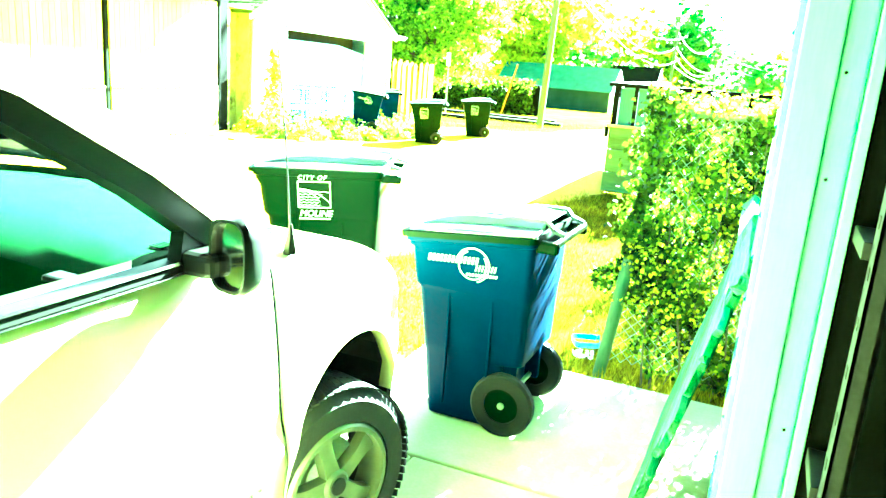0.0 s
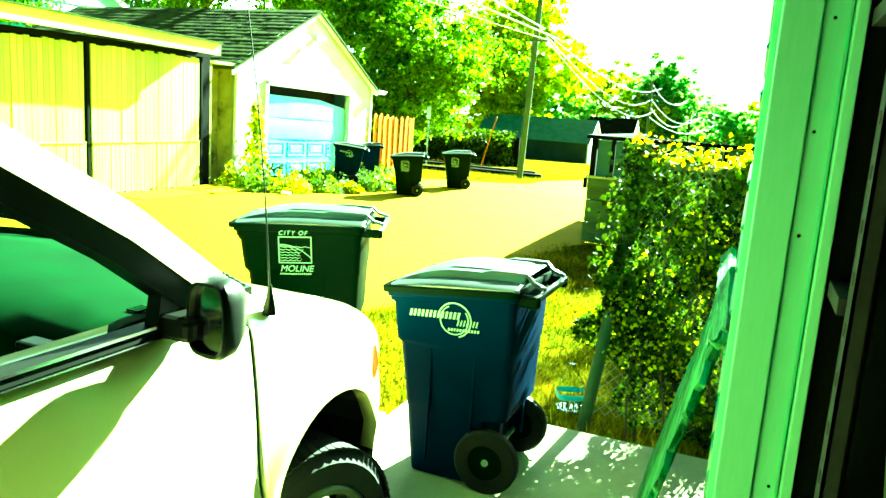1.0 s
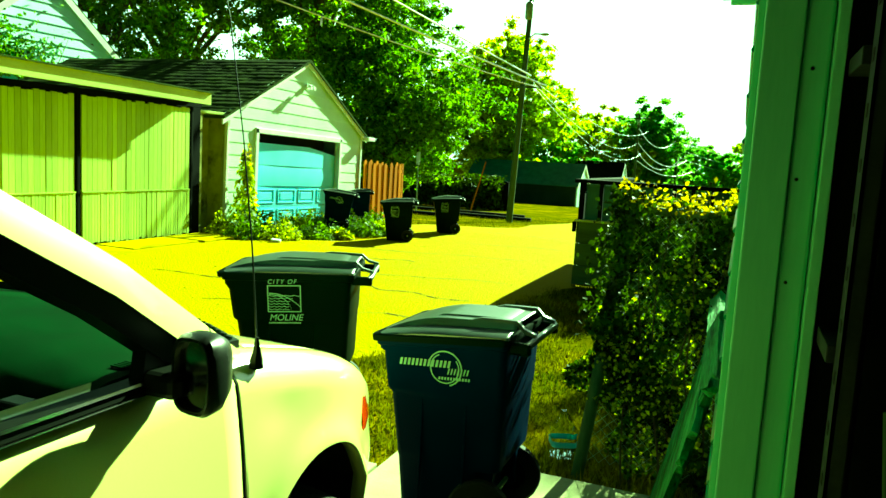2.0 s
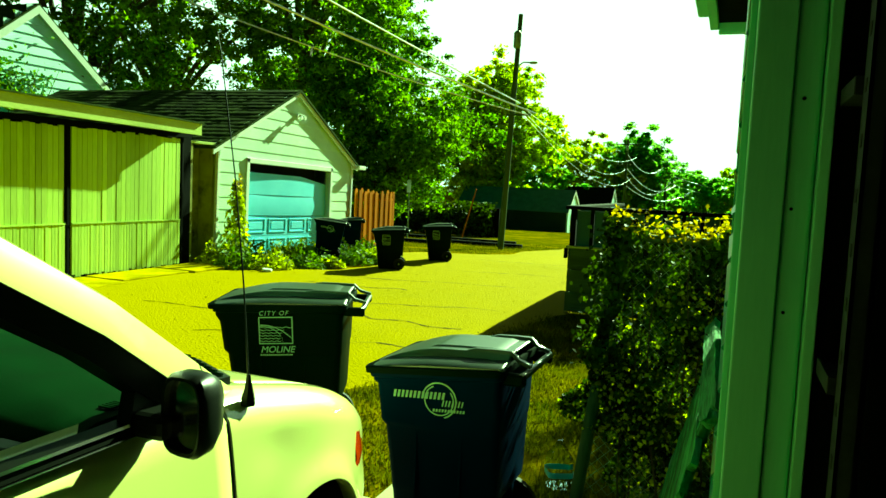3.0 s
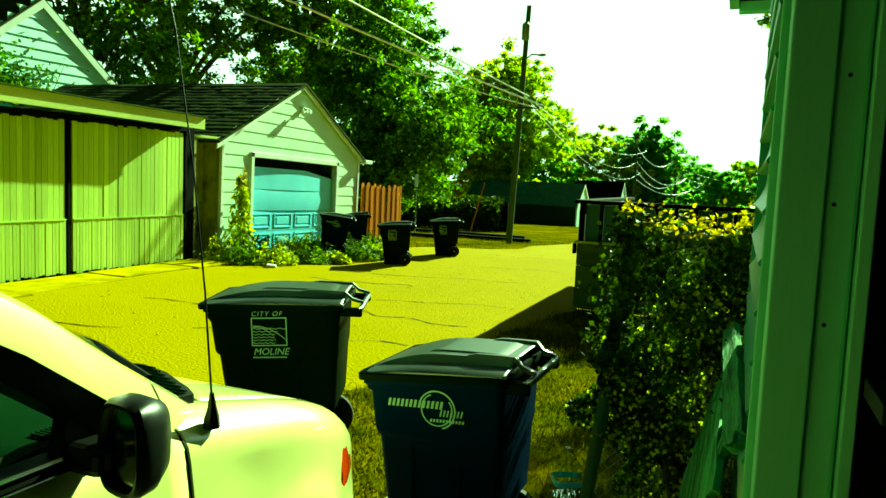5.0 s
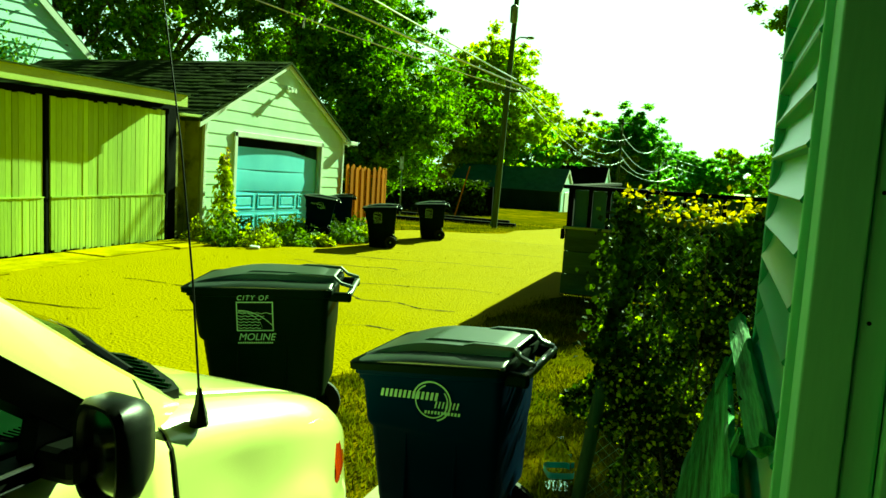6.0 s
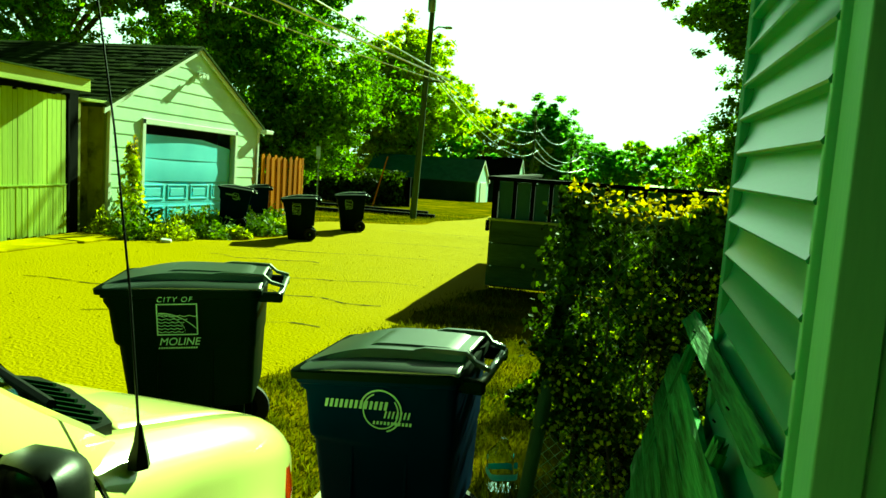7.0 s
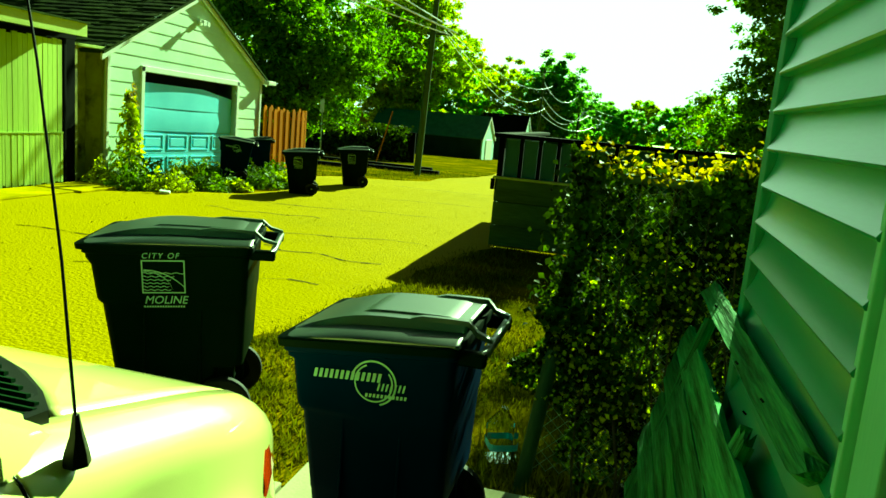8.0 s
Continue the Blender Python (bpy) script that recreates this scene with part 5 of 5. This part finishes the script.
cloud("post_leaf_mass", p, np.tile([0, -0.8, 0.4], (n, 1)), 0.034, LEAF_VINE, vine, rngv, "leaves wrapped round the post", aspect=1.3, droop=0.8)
for i in range(26):
    x = rngv.uniform(-0.5, 0.9)
    pts = [Vector((x, FY + rngv.uniform(-0.06, 0.06), 0.0))]
    for k in range(7):
        pts.append(pts[-1] + Vector((rngv.normal(0.008, 0.03), rngv.normal(0, 0.012), 0.225)))
    part("stem", tube(bmesh.new(), pts, [0.008, 0.007, 0.006, 0.005, 0.005, 0.004, 0.003, 0.002], 5), BARK, vine)

# ---- timber enclosure beside the lane ----
enc = thing("timber_enclosure", "dark weathered plank enclosure with panelled top", "enclosure")
EX, EY = -2.15, 11.0
for i, (z0, z1) in enumerate([(0.02, 0.30), (0.31, 0.63), (0.64, 0.95)]):
    part("plank", B(EX + 0.02 * i - 0.06, EX + 3.4, EY, EY + 0.05, z0, z1, bevel=0.006), OLD_PLANK, enc)
    part("plank", B(EX - 0.06, EX - 0.01, EY + 0.052, EY + 5.0, z0, z1, bevel=0.006), OLD_PLANK, enc)
part("backing", B(EX, EX + 3.4, EY + 0.052, EY + 0.07, 0.0, 0.955), DARK_WOOD, enc)
part("ledge", B(EX - 0.08, EX + 3.4, EY - 0.04, EY + 0.08, 0.955, 0.985, bevel=0.004), FASCIA, enc)
for i in range(13):
    a = EX + 0.04 + 0.255 * i
    part("panel", B(a, a + 0.19, EY + 0.10, EY + 0.13, 0.98, 1.50), PANEL_TEAL, enc)
    part("stile", B(a + 0.195, a + 0.25, EY + 0.08, EY + 0.15, 0.98, 1.52, bevel=0.005), DARK_WOOD, enc)
part("stile", B(EX - 0.05, EX + 0.03, EY + 0.06, EY + 0.16, 0.98, 1.52, bevel=0.005), DARK_WOOD, enc)
for i in range(14):
    a = EY + 0.2 + 0.34 * i
    part("panel", B(EX - 0.02, EX + 0.01, a, a + 0.30, 0.98, 1.50), PANEL_TEAL, enc)
part("cap", B(EX - 0.12, EX + 3.5, EY, EY + 0.22, 1.52, 1.575, bevel=0.008), DARK_WOOD, enc)
part("cap", B(EX - 0.12, EX + 0.08, EY + 0.22, EY + 5.0, 1.52, 1.575, bevel=0.008), DARK_WOOD, enc)
part("bracket", B(EX - 0.11, EX - 0.06, EY - 0.02, EY + 0.06, 0.80, 0.95, bevel=0.01), DARK_WOOD, enc)

# pale low roof and car-port glimpsed beyond the vine
port = thing("low_building", "pale low flat-roofed building beyond the hedge", "building")
part("wall", B(0.6, 12, 30, 36, zg(30) - 0.2, 1.0), HOUSE_BLUE, port)
part("roof", B(0.3, 12.4, 29.6, 36.4, 1.0, 1.16), FASCIA, port)

# small bits by the post: a clear jug, stones and litter
jug = thing("plastic_jug", "clear plastic jug with blue label in the grass", "jug", pose(-0.86, 4.42, 0.02, 0, 0, 25))
part("bottle", loft(bmesh.new(), [rrect(-0.07, 0.07, -0.07, 0.07, 0.0, 0.03), rrect(-0.075, 0.075, -0.075, 0.075, 0.02, 0.03), rrect(-0.075, 0.075, -0.075, 0.075, 0.18, 0.03), rrect(-0.03, 0.03, -0.03, 0.03, 0.25, 0.02), rrect(-0.02, 0.02, -0.02, 0.02, 0.28, 0.015)]), GLASS, jug)
part("label", loft(bmesh.new(), [rrect(-0.077, 0.077, -0.077, 0.077, 0.07, 0.03), rrect(-0.077, 0.077, -0.077, 0.077, 0.105, 0.03)], caps=False), BLUE_DOOR, jug, "blue wrap label")
rs = random.Random(9)
for i in range(16):
    x, y = rs.uniform(-0.7, -0.1), rs.uniform(4.0, 4.2)
    bm = bmesh.new()
    bmesh.ops.create_icosphere(bm, subdivisions=1, radius=rs.uniform(0.012, 0.03))
    for v in bm.verts:
        v.co = Vector((v.co.x * rs.uniform(0.8, 1.3), v.co.y * rs.uniform(0.8, 1.2), v.co.z * 0.6))
    tagged(part("stone", bm, APRON, m=pose(x, y, 0.012 + (0.0 if y > 3.96 else 0.08))), "small pale stone at the slab's edge", "stone", "stones under the hedge")


# ---- utility poles and wires ----
def utility_pole(x, y, h, label, arms, tank=True, r=0.14, tip=0.0):
    t = thing("utility_pole", label, "utility pole", pose(x, y, zg(y)))
    part("pole", tube(bmesh.new(), [(0, 0, -0.3), (tip * 0.5, 0, h * 0.5), (tip, 0, h)], [r, r * 0.85, r * 0.65], 12), POLE_WOOD, t, smooth=True)
    for z, l in arms:
        arm = part("cross_arm", B(-l, l, -0.16, -0.06, z - 0.05, z + 0.05, bevel=0.01), POLE_WOOD, t)
        for s in (-0.9, -0.45, 0.45, 0.9):
            part("insulator", loft(bmesh.new(), [[(s * l + q * math.cos(a), -0.11 + q * math.sin(a), z + 0.05 + zz) for a in (2 * math.pi * i / 8 for i in range(8))] for zz, q in ((0, 0.02), (0.04, 0.045), (0.08, 0.03), (0.11, 0.04), (0.13, 0.015))]), WHITE_PAINT, arm)
    if tank:
        part("transformer", loft(bmesh.new(), [[(q * math.cos(a) + 0.02 + tip * 0.88, -0.2 + q * math.sin(a), z) for a in (2 * math.pi * i / 12 for i in range(12))] for z, q in ((h - 1.15, 0.11), (h - 1.1, 0.13), (h - 0.65, 0.13), (h - 0.58, 0.06))]), STEEL, t, smooth=True)
    return t


PY = 24.9
pole = utility_pole(-7.34, PY, 7.9, "weathered timber utility pole with street lamp", [], True, 0.115, 0.30)
part("lamp_arm", tube(bmesh.new(), [(0.27, -0.05, 6.15), (0.5, -0.1, 6.3), (0.75, -0.15, 6.28)], 0.025), STEEL, pole)
part("lamp_head", loft(bmesh.new(), [[(0.7 + 0.3 * k, -0.15 + q * math.cos(a), 6.27 + 0.6 * q * math.sin(a)) for a in (2 * math.pi * i / 8 for i in range(8))] for k, q in ((0, 0.03), (0.3, 0.08), (0.8, 0.08), (1, 0.03))]), STEEL, pole, smooth=True)
part("cross_arm", B(0.0, 0.85, -0.13, -0.07, 4.53, 4.60, bevel=0.01), POLE_WOOD, pole)


def cable(p, q, sag, r, label):
    pts = [Vector(p).lerp(Vector(q), k / 20) - Vector((0, 0, sag * 4 * (k / 20) * (1 - k / 20))) for k in range(21)]
    return tagged(part("cable", tube(bmesh.new(), pts, r, 6), WIRE, smooth=True), label, "cable", "overhead cables")


for (a, b, r, sag, w) in (((-6.90, PY, 4.64), (-11.9, 9.2, 7.64), 0.024, 0.08, "pale overhead cable running to the pole"), ((-6.35, PY, 4.31), (-12.2, 9.4, 6.70), 0.030, 0.12, "thick pale overhead cable running to the pole"),
                          ((-6.50, PY, 4.23), (-12.3, 9.5, 5.92), 0.018, 0.22, "slack pale service cable running to the pole")):
    cable(a, b, sag, r, w)
for i, (x, y, h) in enumerate([(-10.2, 78, 9.6), (-7.7, 96, 9.5)]):
    utility_pole(x, y, h, "far timber utility pole with cross arms", [(h - 0.5, 1.1), (h - 2.6, 0.9)], True, 0.16)
for k, (za, zb, s) in enumerate([(4.4, 4.2, 1.2), (4.3, 3.2, 1.4), (4.5, 5.4, 1.0)]):
    cable((-6.8, PY, za), (-10.2 + 0.5 * k, 78, zb), s, 0.009, "thin overhead line running down the lane")
for k, (za, zb, s) in enumerate([(5.8, 5.6, 1.6), (3.6, 3.4, 1.8), (4.4, 3.0, 1.5), (2.6, 1.6, 1.0)]):
    cable((-10.2, 78, za), (-7.7 + 0.6 * k, 96, zb), s, 0.03, "slack overhead line between far poles")
for k in range(3):
    cable((-7.7, 96, 5.4 - k), (8, 120, 4.2 - k), 1.2, 0.03, "slack overhead line beyond the far pole")


# ---- far garages, house, hedge wall, street ----
def gable_house(name, label, m, w, l, e, a, wall_m, roof_m, category="garage", lap=0.0):
    """Gable faces +x with width w along y; length l runs to -x."""
    t = thing(name, label, category, m)
    part("gable_wall", loft(bmesh.new(), [[(x, 0, -0.5), (x, w, -0.5), (x, w, e), (x, w / 2, a), (x, 0, e)] for x in (-0.12, 0.0)]), HOUSE_BLUE, t)
    part("side_wall", B(-l, -0.12, 0, 0.12, -0.5, e), wall_m, t)
    part("side_wall", B(-l, -0.12, w - 0.12, w, -0.5, e), wall_m, t)
    part("back_wall", B(-l, -l + 0.12, 0.12, w - 0.12, -0.5, e), wall_m, t)
    for s in (0, 1):
        y1 = -0.3 if s == 0 else w + 0.3
        ze = e - 0.3 * (a - e) / (w / 2)
        part("roof", loft(bmesh.new(), [[(x, w / 2, a + 0.08), (x, y1, ze + 0.08), (x, y1, ze), (x, w / 2, a)] for x in (-l - 0.2, 0.08)]), roof_m, t)
        part("rake_board", loft(bmesh.new(), [[(x, w / 2, a + 0.02), (x, y1, ze + 0.02), (x, y1, ze - 0.22), (x, w / 2, a - 0.22)] for x in (0.035, 0.09)]), WHITE_PAINT, t)
    if lap:
        z = 0.2
        while z < a - 0.2:
            f = 1.0 if z < e else (a - z) / (a - e)
            part("siding_board", loft(bmesh.new(), [[(0.0, y, z), (0.03, y, z), (0.005, y, z + lap), (0.0, y, z + lap)] for y in (w / 2 - w / 2 * f, w / 2 + w / 2 * f)]), HOUSE_BLUE, t)
            z += lap
    return t


house = gable_house("house", "pale blue gabled house behind the sheds", pose(-19.0, 13.6, 0), 5.6, 9.0, 4.2, 6.35, HOUSE_BLUE, SHINGLE, "house", 0.28)
rh = np.random.default_rng(4)
n = 1500
ivy = np.stack([np.full(n, -18.9) + rh.normal(0, 0.06, n), 13.9 + np.abs(rh.normal(0, 1.5, n)), 3.3 + np.abs(rh.normal(0, 0.7, n))], 1)
creeper = thing("creeper", "thin creeper climbing the house gable", "climbing plant")
cloud("leaf_mass", ivy, np.tile([0.8, 0, 0.3], (n, 1)), 0.13, LEAF, creeper, rh)
for k in range(5):
    part("stem", tube(bmesh.new(), [(-18.93, 14.2 + 0.5 * k, 2.4), (-18.93, 14.4 + 0.55 * k, 3.6), (-18.94, 14.3 + 0.7 * k, 4.6)], [0.02, 0.015, 0.006], 5), BARK, creeper)

fg = gable_house("far_garage", "low far garage with blue-green roof and pale gable end", pose(-13.6, 67.0, zg(67)), 5.5, 10.5, 1.95, 3.75, SHADED_SIDING, PANEL_TEAL)
part("door", B(0.0, 0.06, 1.4, 4.1, -0.3, 1.7, bevel=0.02), WHITE_PAINT, fg)
gable_house("far_garage", "dark far garage with sunlit gable edge", pose(-11.6, 78.0, zg(78)), 5.0, 6.5, 2.6, 4.6, SHADED_SIDING, DARK_WOOD)

hw = thing("clipped_hedge", "dark clipped hedge and fence by the far street", "hedge")
n = 5000
p = np.stack([rh.uniform(-20.5, -11.2, n), 36.5 + rh.normal(0, 0.35, n), zg(36.5) + rh.uniform(0, 1.75, n)], 1)
cloud("leaf_mass", p, np.tile([0, -0.6, 0.5], (n, 1)), 0.20, LEAF_VINE, hw, rh)
part("fence_rail", B(-20.5, -11.0, 36.9, 37.0, zg(37), zg(37) + 1.5), DARK_WOOD, hw)

sp = thing("sign_post", "thin metal sign post with small pale plate", "sign", pose(-11.4, 26.2, zg(26.2)))
part("post", tube(bmesh.new(), [(0, 0, -0.1), (0, 0, 2.3)], 0.03, 8), STEEL, sp)
part("plate", B(-0.08, 0.08, -0.05, -0.03, 1.8, 2.28, bevel=0.01), WHITE_PAINT, sp)
tagged(part("guy_guard", tube(bmesh.new(), [(-11.6, 33.0, zg(33)), (-11.0, 33.0, zg(33) + 2.3)], 0.028, 8), CEDAR), "orange-red plastic guard on a slanting guy wire", "guy guard")

for x0, x1, y in ((-9.9, -6.9, 26.2), (-13.6, -9.8, 24.4), (-13.2, -7.9, 29.0)):
    tagged(part("timber_beam", B(x0, x1, -0.08, 0.08, 0, 0.14, bevel=0.02), DARK_WOOD, m=pose(0, y, zg(y), 0, 0, 0)), "dark landscape timber lying on the lawn", "timber", "timbers on the lawn")


# ---- weeds, grass, flowers ----
def clump(label, x, y, r, h, n, seed, material=WEED, leaf=0.11):
    rg = np.random.default_rng(seed)
    t = thing("weed_clump", label, "weeds", pose(x, y, zg(y)), "weeds along the lane")
    a, q = rg.uniform(0, 2 * np.pi, n), np.sqrt(rg.uniform(0, 1, n)) * r
    z = h * rg.uniform(0.02, 1, n) ** 0.8 * np.clip(1.15 - (q / r) ** 2, 0.15, 1) * (0.75 + 0.35 * np.sin(a * 3 + seed))
    p = np.stack([q * np.cos(a), q * np.sin(a), z], 1)
    nn = np.stack([np.cos(a) * 0.5, np.sin(a) * 0.5, np.full(n, 0.7)], 1)
    cloud("leaf_mass", p, nn, leaf, material, t, rg, aspect=1.9)
    for k in range(9):
        b = rg.uniform(0, 6.28)
        e = rg.uniform(0.2, 0.9) * r
        part("stem", tube(bmesh.new(), [(0.2 * e * math.cos(b), 0.2 * e * math.sin(b), 0), (0.6 * e * math.cos(b), 0.6 * e * math.sin(b), h * 0.5), (e * math.cos(b), e * math.sin(b), h * 0.85)], [0.008, 0.006, 0.003], 4), WEED, t)
    return t


rw = random.Random(2)
for i, (x, y, r, h) in enumerate([(-9.5, 12.3, 0.4, 0.5), (-8.9, 12.2, 0.45, 0.38), (-9.3, 12.9, 0.5, 0.6), (-8.3, 12.5, 0.5, 0.42), (-8.8, 13.2, 0.5, 0.5), (-7.9, 13.1, 0.4, 0.3), (-8.9, 14.1, 0.55, 0.42), (-8.2, 13.9, 0.45, 0.35),
                                  (-9.2, 15.1, 0.5, 0.40), (-8.9, 16.0, 0.55, 0.42), (-8.1, 15.6, 0.5, 0.36), (-7.5, 14.6, 0.45, 0.3), (-7.3, 15.4, 0.5, 0.42), (-6.9, 14.9, 0.35, 0.22), (-8.4, 16.8, 0.5, 0.4), (-7.6, 13.6, 0.3, 0.2)]):
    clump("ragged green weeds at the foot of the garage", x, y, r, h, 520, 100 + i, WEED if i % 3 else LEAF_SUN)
sf = thing("tall_flower", "tall leafy stalk with yellow flower heads by the wall", "flower", pose(-9.72, 13.25, 0))
part("stalk", tube(bmesh.new(), [(0, 0, 0), (0.03, 0.02, 0.8), (0.0, 0.05, 1.5), (0.03, 0.08, 1.75)], [0.016, 0.013, 0.009, 0.005], 6), WEED, sf)
n = 420
h = rh.uniform(0.1, 1.65, n)
a = rh.uniform(0, 6.28, n)
q = rh.uniform(0.03, 0.32, n) * (1.15 - h / 1.9)
cloud("leaf_mass", np.stack([q * np.cos(a), q * np.sin(a) + 0.03, h], 1), np.stack([np.cos(a), np.sin(a), np.full(n, 0.5)], 1), 0.15, LEAF_SUN, sf, rh)
for x, y, z in ((0.03, 0.08, 1.76), (0.08, -0.06, 1.6), (-0.02, 0.16, 1.62), (0.06, 0.1, 1.45)):
    bm = bmesh.new()
    for k in range(9):
        b = 2 * math.pi * k / 9
        c, s = math.cos(b), math.sin(b)
        bm.faces.new([bm.verts.new(v) for v in ((0, 0, 0), (0.02, 0.05 * c - 0.018 * s, 0.05 * s + 0.018 * c), (0.03, 0.095 * c, 0.095 * s), (0.02, 0.05 * c + 0.018 * s, 0.05 * s - 0.018 * c))])
    fl = part("flower_head", bm, LEAF_YELLOW, sf, "yellow flower head", m=pose(x, y, z, 0, -20, 0))
    part("flower_centre", disc(bmesh.new(), (0.02, 0, 0), (1, 0, 0), 0, 0.028, 0.016, 10), BARK, fl)
lt = tagged(part("litter", B(-0.09, 0.09, -0.06, 0.06, 0, 0.05, bevel=0.02), WHITE_PAINT, m=pose(-8.0, 11.9, 0.03, 8, 5, 30)), "crumpled white paper scrap on the lane", "litter")


def grass(name, label, n, area, hgt, seed, material=BLADE):
    """Blades scattered where area(x, y) says how thick they stand."""
    rg = np.random.default_rng(seed)
    (x0, x1), (y0, y1), f = area
    x, y = rg.uniform(x0, x1, n * 12), rg.uniform(y0, y1, n * 12)
    patch = 0.5 + 0.5 * np.sin(x * 2.3 + 1.3 * np.sin(y * 1.7)) * np.sin(y * 2.9 + seed)
    k = (rg.uniform(0, 1, n * 12) < f(x, y) * (0.25 + 0.75 * patch))
    x, y = x[k][:n], y[k][:n]
    m = len(x)
    gz = np.array([zg(v) for v in y]) - 0.02
    a = rg.uniform(0, 6.28, m)
    h = hgt * rg.uniform(0.4, 1.4, m)
    w = 0.005 + 0.004 * rg.uniform(0, 1, m)
    lx, ly = rg.normal(0, 0.4, m) * h, rg.normal(0, 0.4, m) * h
    v = np.empty((m, 3, 3))
    v[:, 0] = np.stack([x - w * np.cos(a), y - w * np.sin(a), gz], 1)
    v[:, 1] = np.stack([x + w * np.cos(a), y + w * np.sin(a), gz], 1)
    v[:, 2] = np.stack([x + lx, y + ly, gz + h], 1)
    me = bpy.data.meshes.new(name)
    me.from_pydata(v.reshape(-1, 3).tolist(), [], np.arange(m * 3).reshape(m, 3).tolist())
    me.materials.append(material)
    return tagged(new(name, me), label, "grass", kind="stuff")


rx = np.vectorize(lambda y: edge(RIGHT, y))
grass("grass", "short patchy sunlit grass beside the slab", 26000, ((-3.1, 0.3), (3.6, 11.0), lambda x, y: np.where((x > rx(y) - 0.05 + 0.1 * np.sin(y * 9)) & ((y > 3.98) | ((x < -1.74) & (y > 3.66))), np.where((y > 7.2) & (x > -1.6), 0.15, 1.0), 0.0)), 0.055, 1)
grass("grass", "taller grass tufts under the vine fence", 3500, ((-1.0, 0.6), (4.0, 4.6), lambda x, y: np.ones_like(x) * 0.9), 0.11, 2)
near_crack = lambda x, y: np.max([np.where((x > a) & (x < c), np.exp(-((y - b - (d - b) * (x - a) / (c - a)) / 0.09) ** 2), 0.0) for a, b, c, d in CRACKS], axis=0)
grass("grass", "sparse low weeds in the cracks of the lane", 2600, ((-9.0, -2.9), (5.8, 18.2), lambda x, y: 0.9 * near_crack(x, y)), 0.035, 4)
grass("grass", "thin grass creeping over the lane's edge", 5200, ((-3.9, -2.3), (4.2, 11.0), lambda x, y: 0.7 * np.exp(-np.abs(x - rx(y)) / 0.16)), 0.04, 5)
lxv = np.vectorize(lambda y: edge(LEFT, y))
grass("grass", "dry lawn round the utility pole", 9000, ((-12.5, -5.0), (17.5, 31), lambda x, y: np.where(x < lxv(y), 0.8, 0.0)), 0.09, 3)
bm = bmesh.new()
rb = random.Random(12)
for i in range(300):
    x, y = rb.uniform(-9.2, -2.8), rb.uniform(4.2, 19)
    s = rb.uniform(0.006, 0.017)
    c = Vector((x, y, zg(y) + 0.03))
    vs = [bm.verts.new(c + Vector((s * math.cos(q), s * 0.8 * math.sin(q), 0))) for q in (0.2, 1.5, 2.6, 3.9, 5.2)]
    tp = bm.verts.new(c + Vector((0, 0, s * 0.7)))
    for a, b in zip(vs, vs[1:] + vs[:1]):
        bm.faces.new((a, b, tp))
tagged(part("gravel", bm, LANE), "loose pale gravel strewn over the lane", "gravel", kind="stuff")
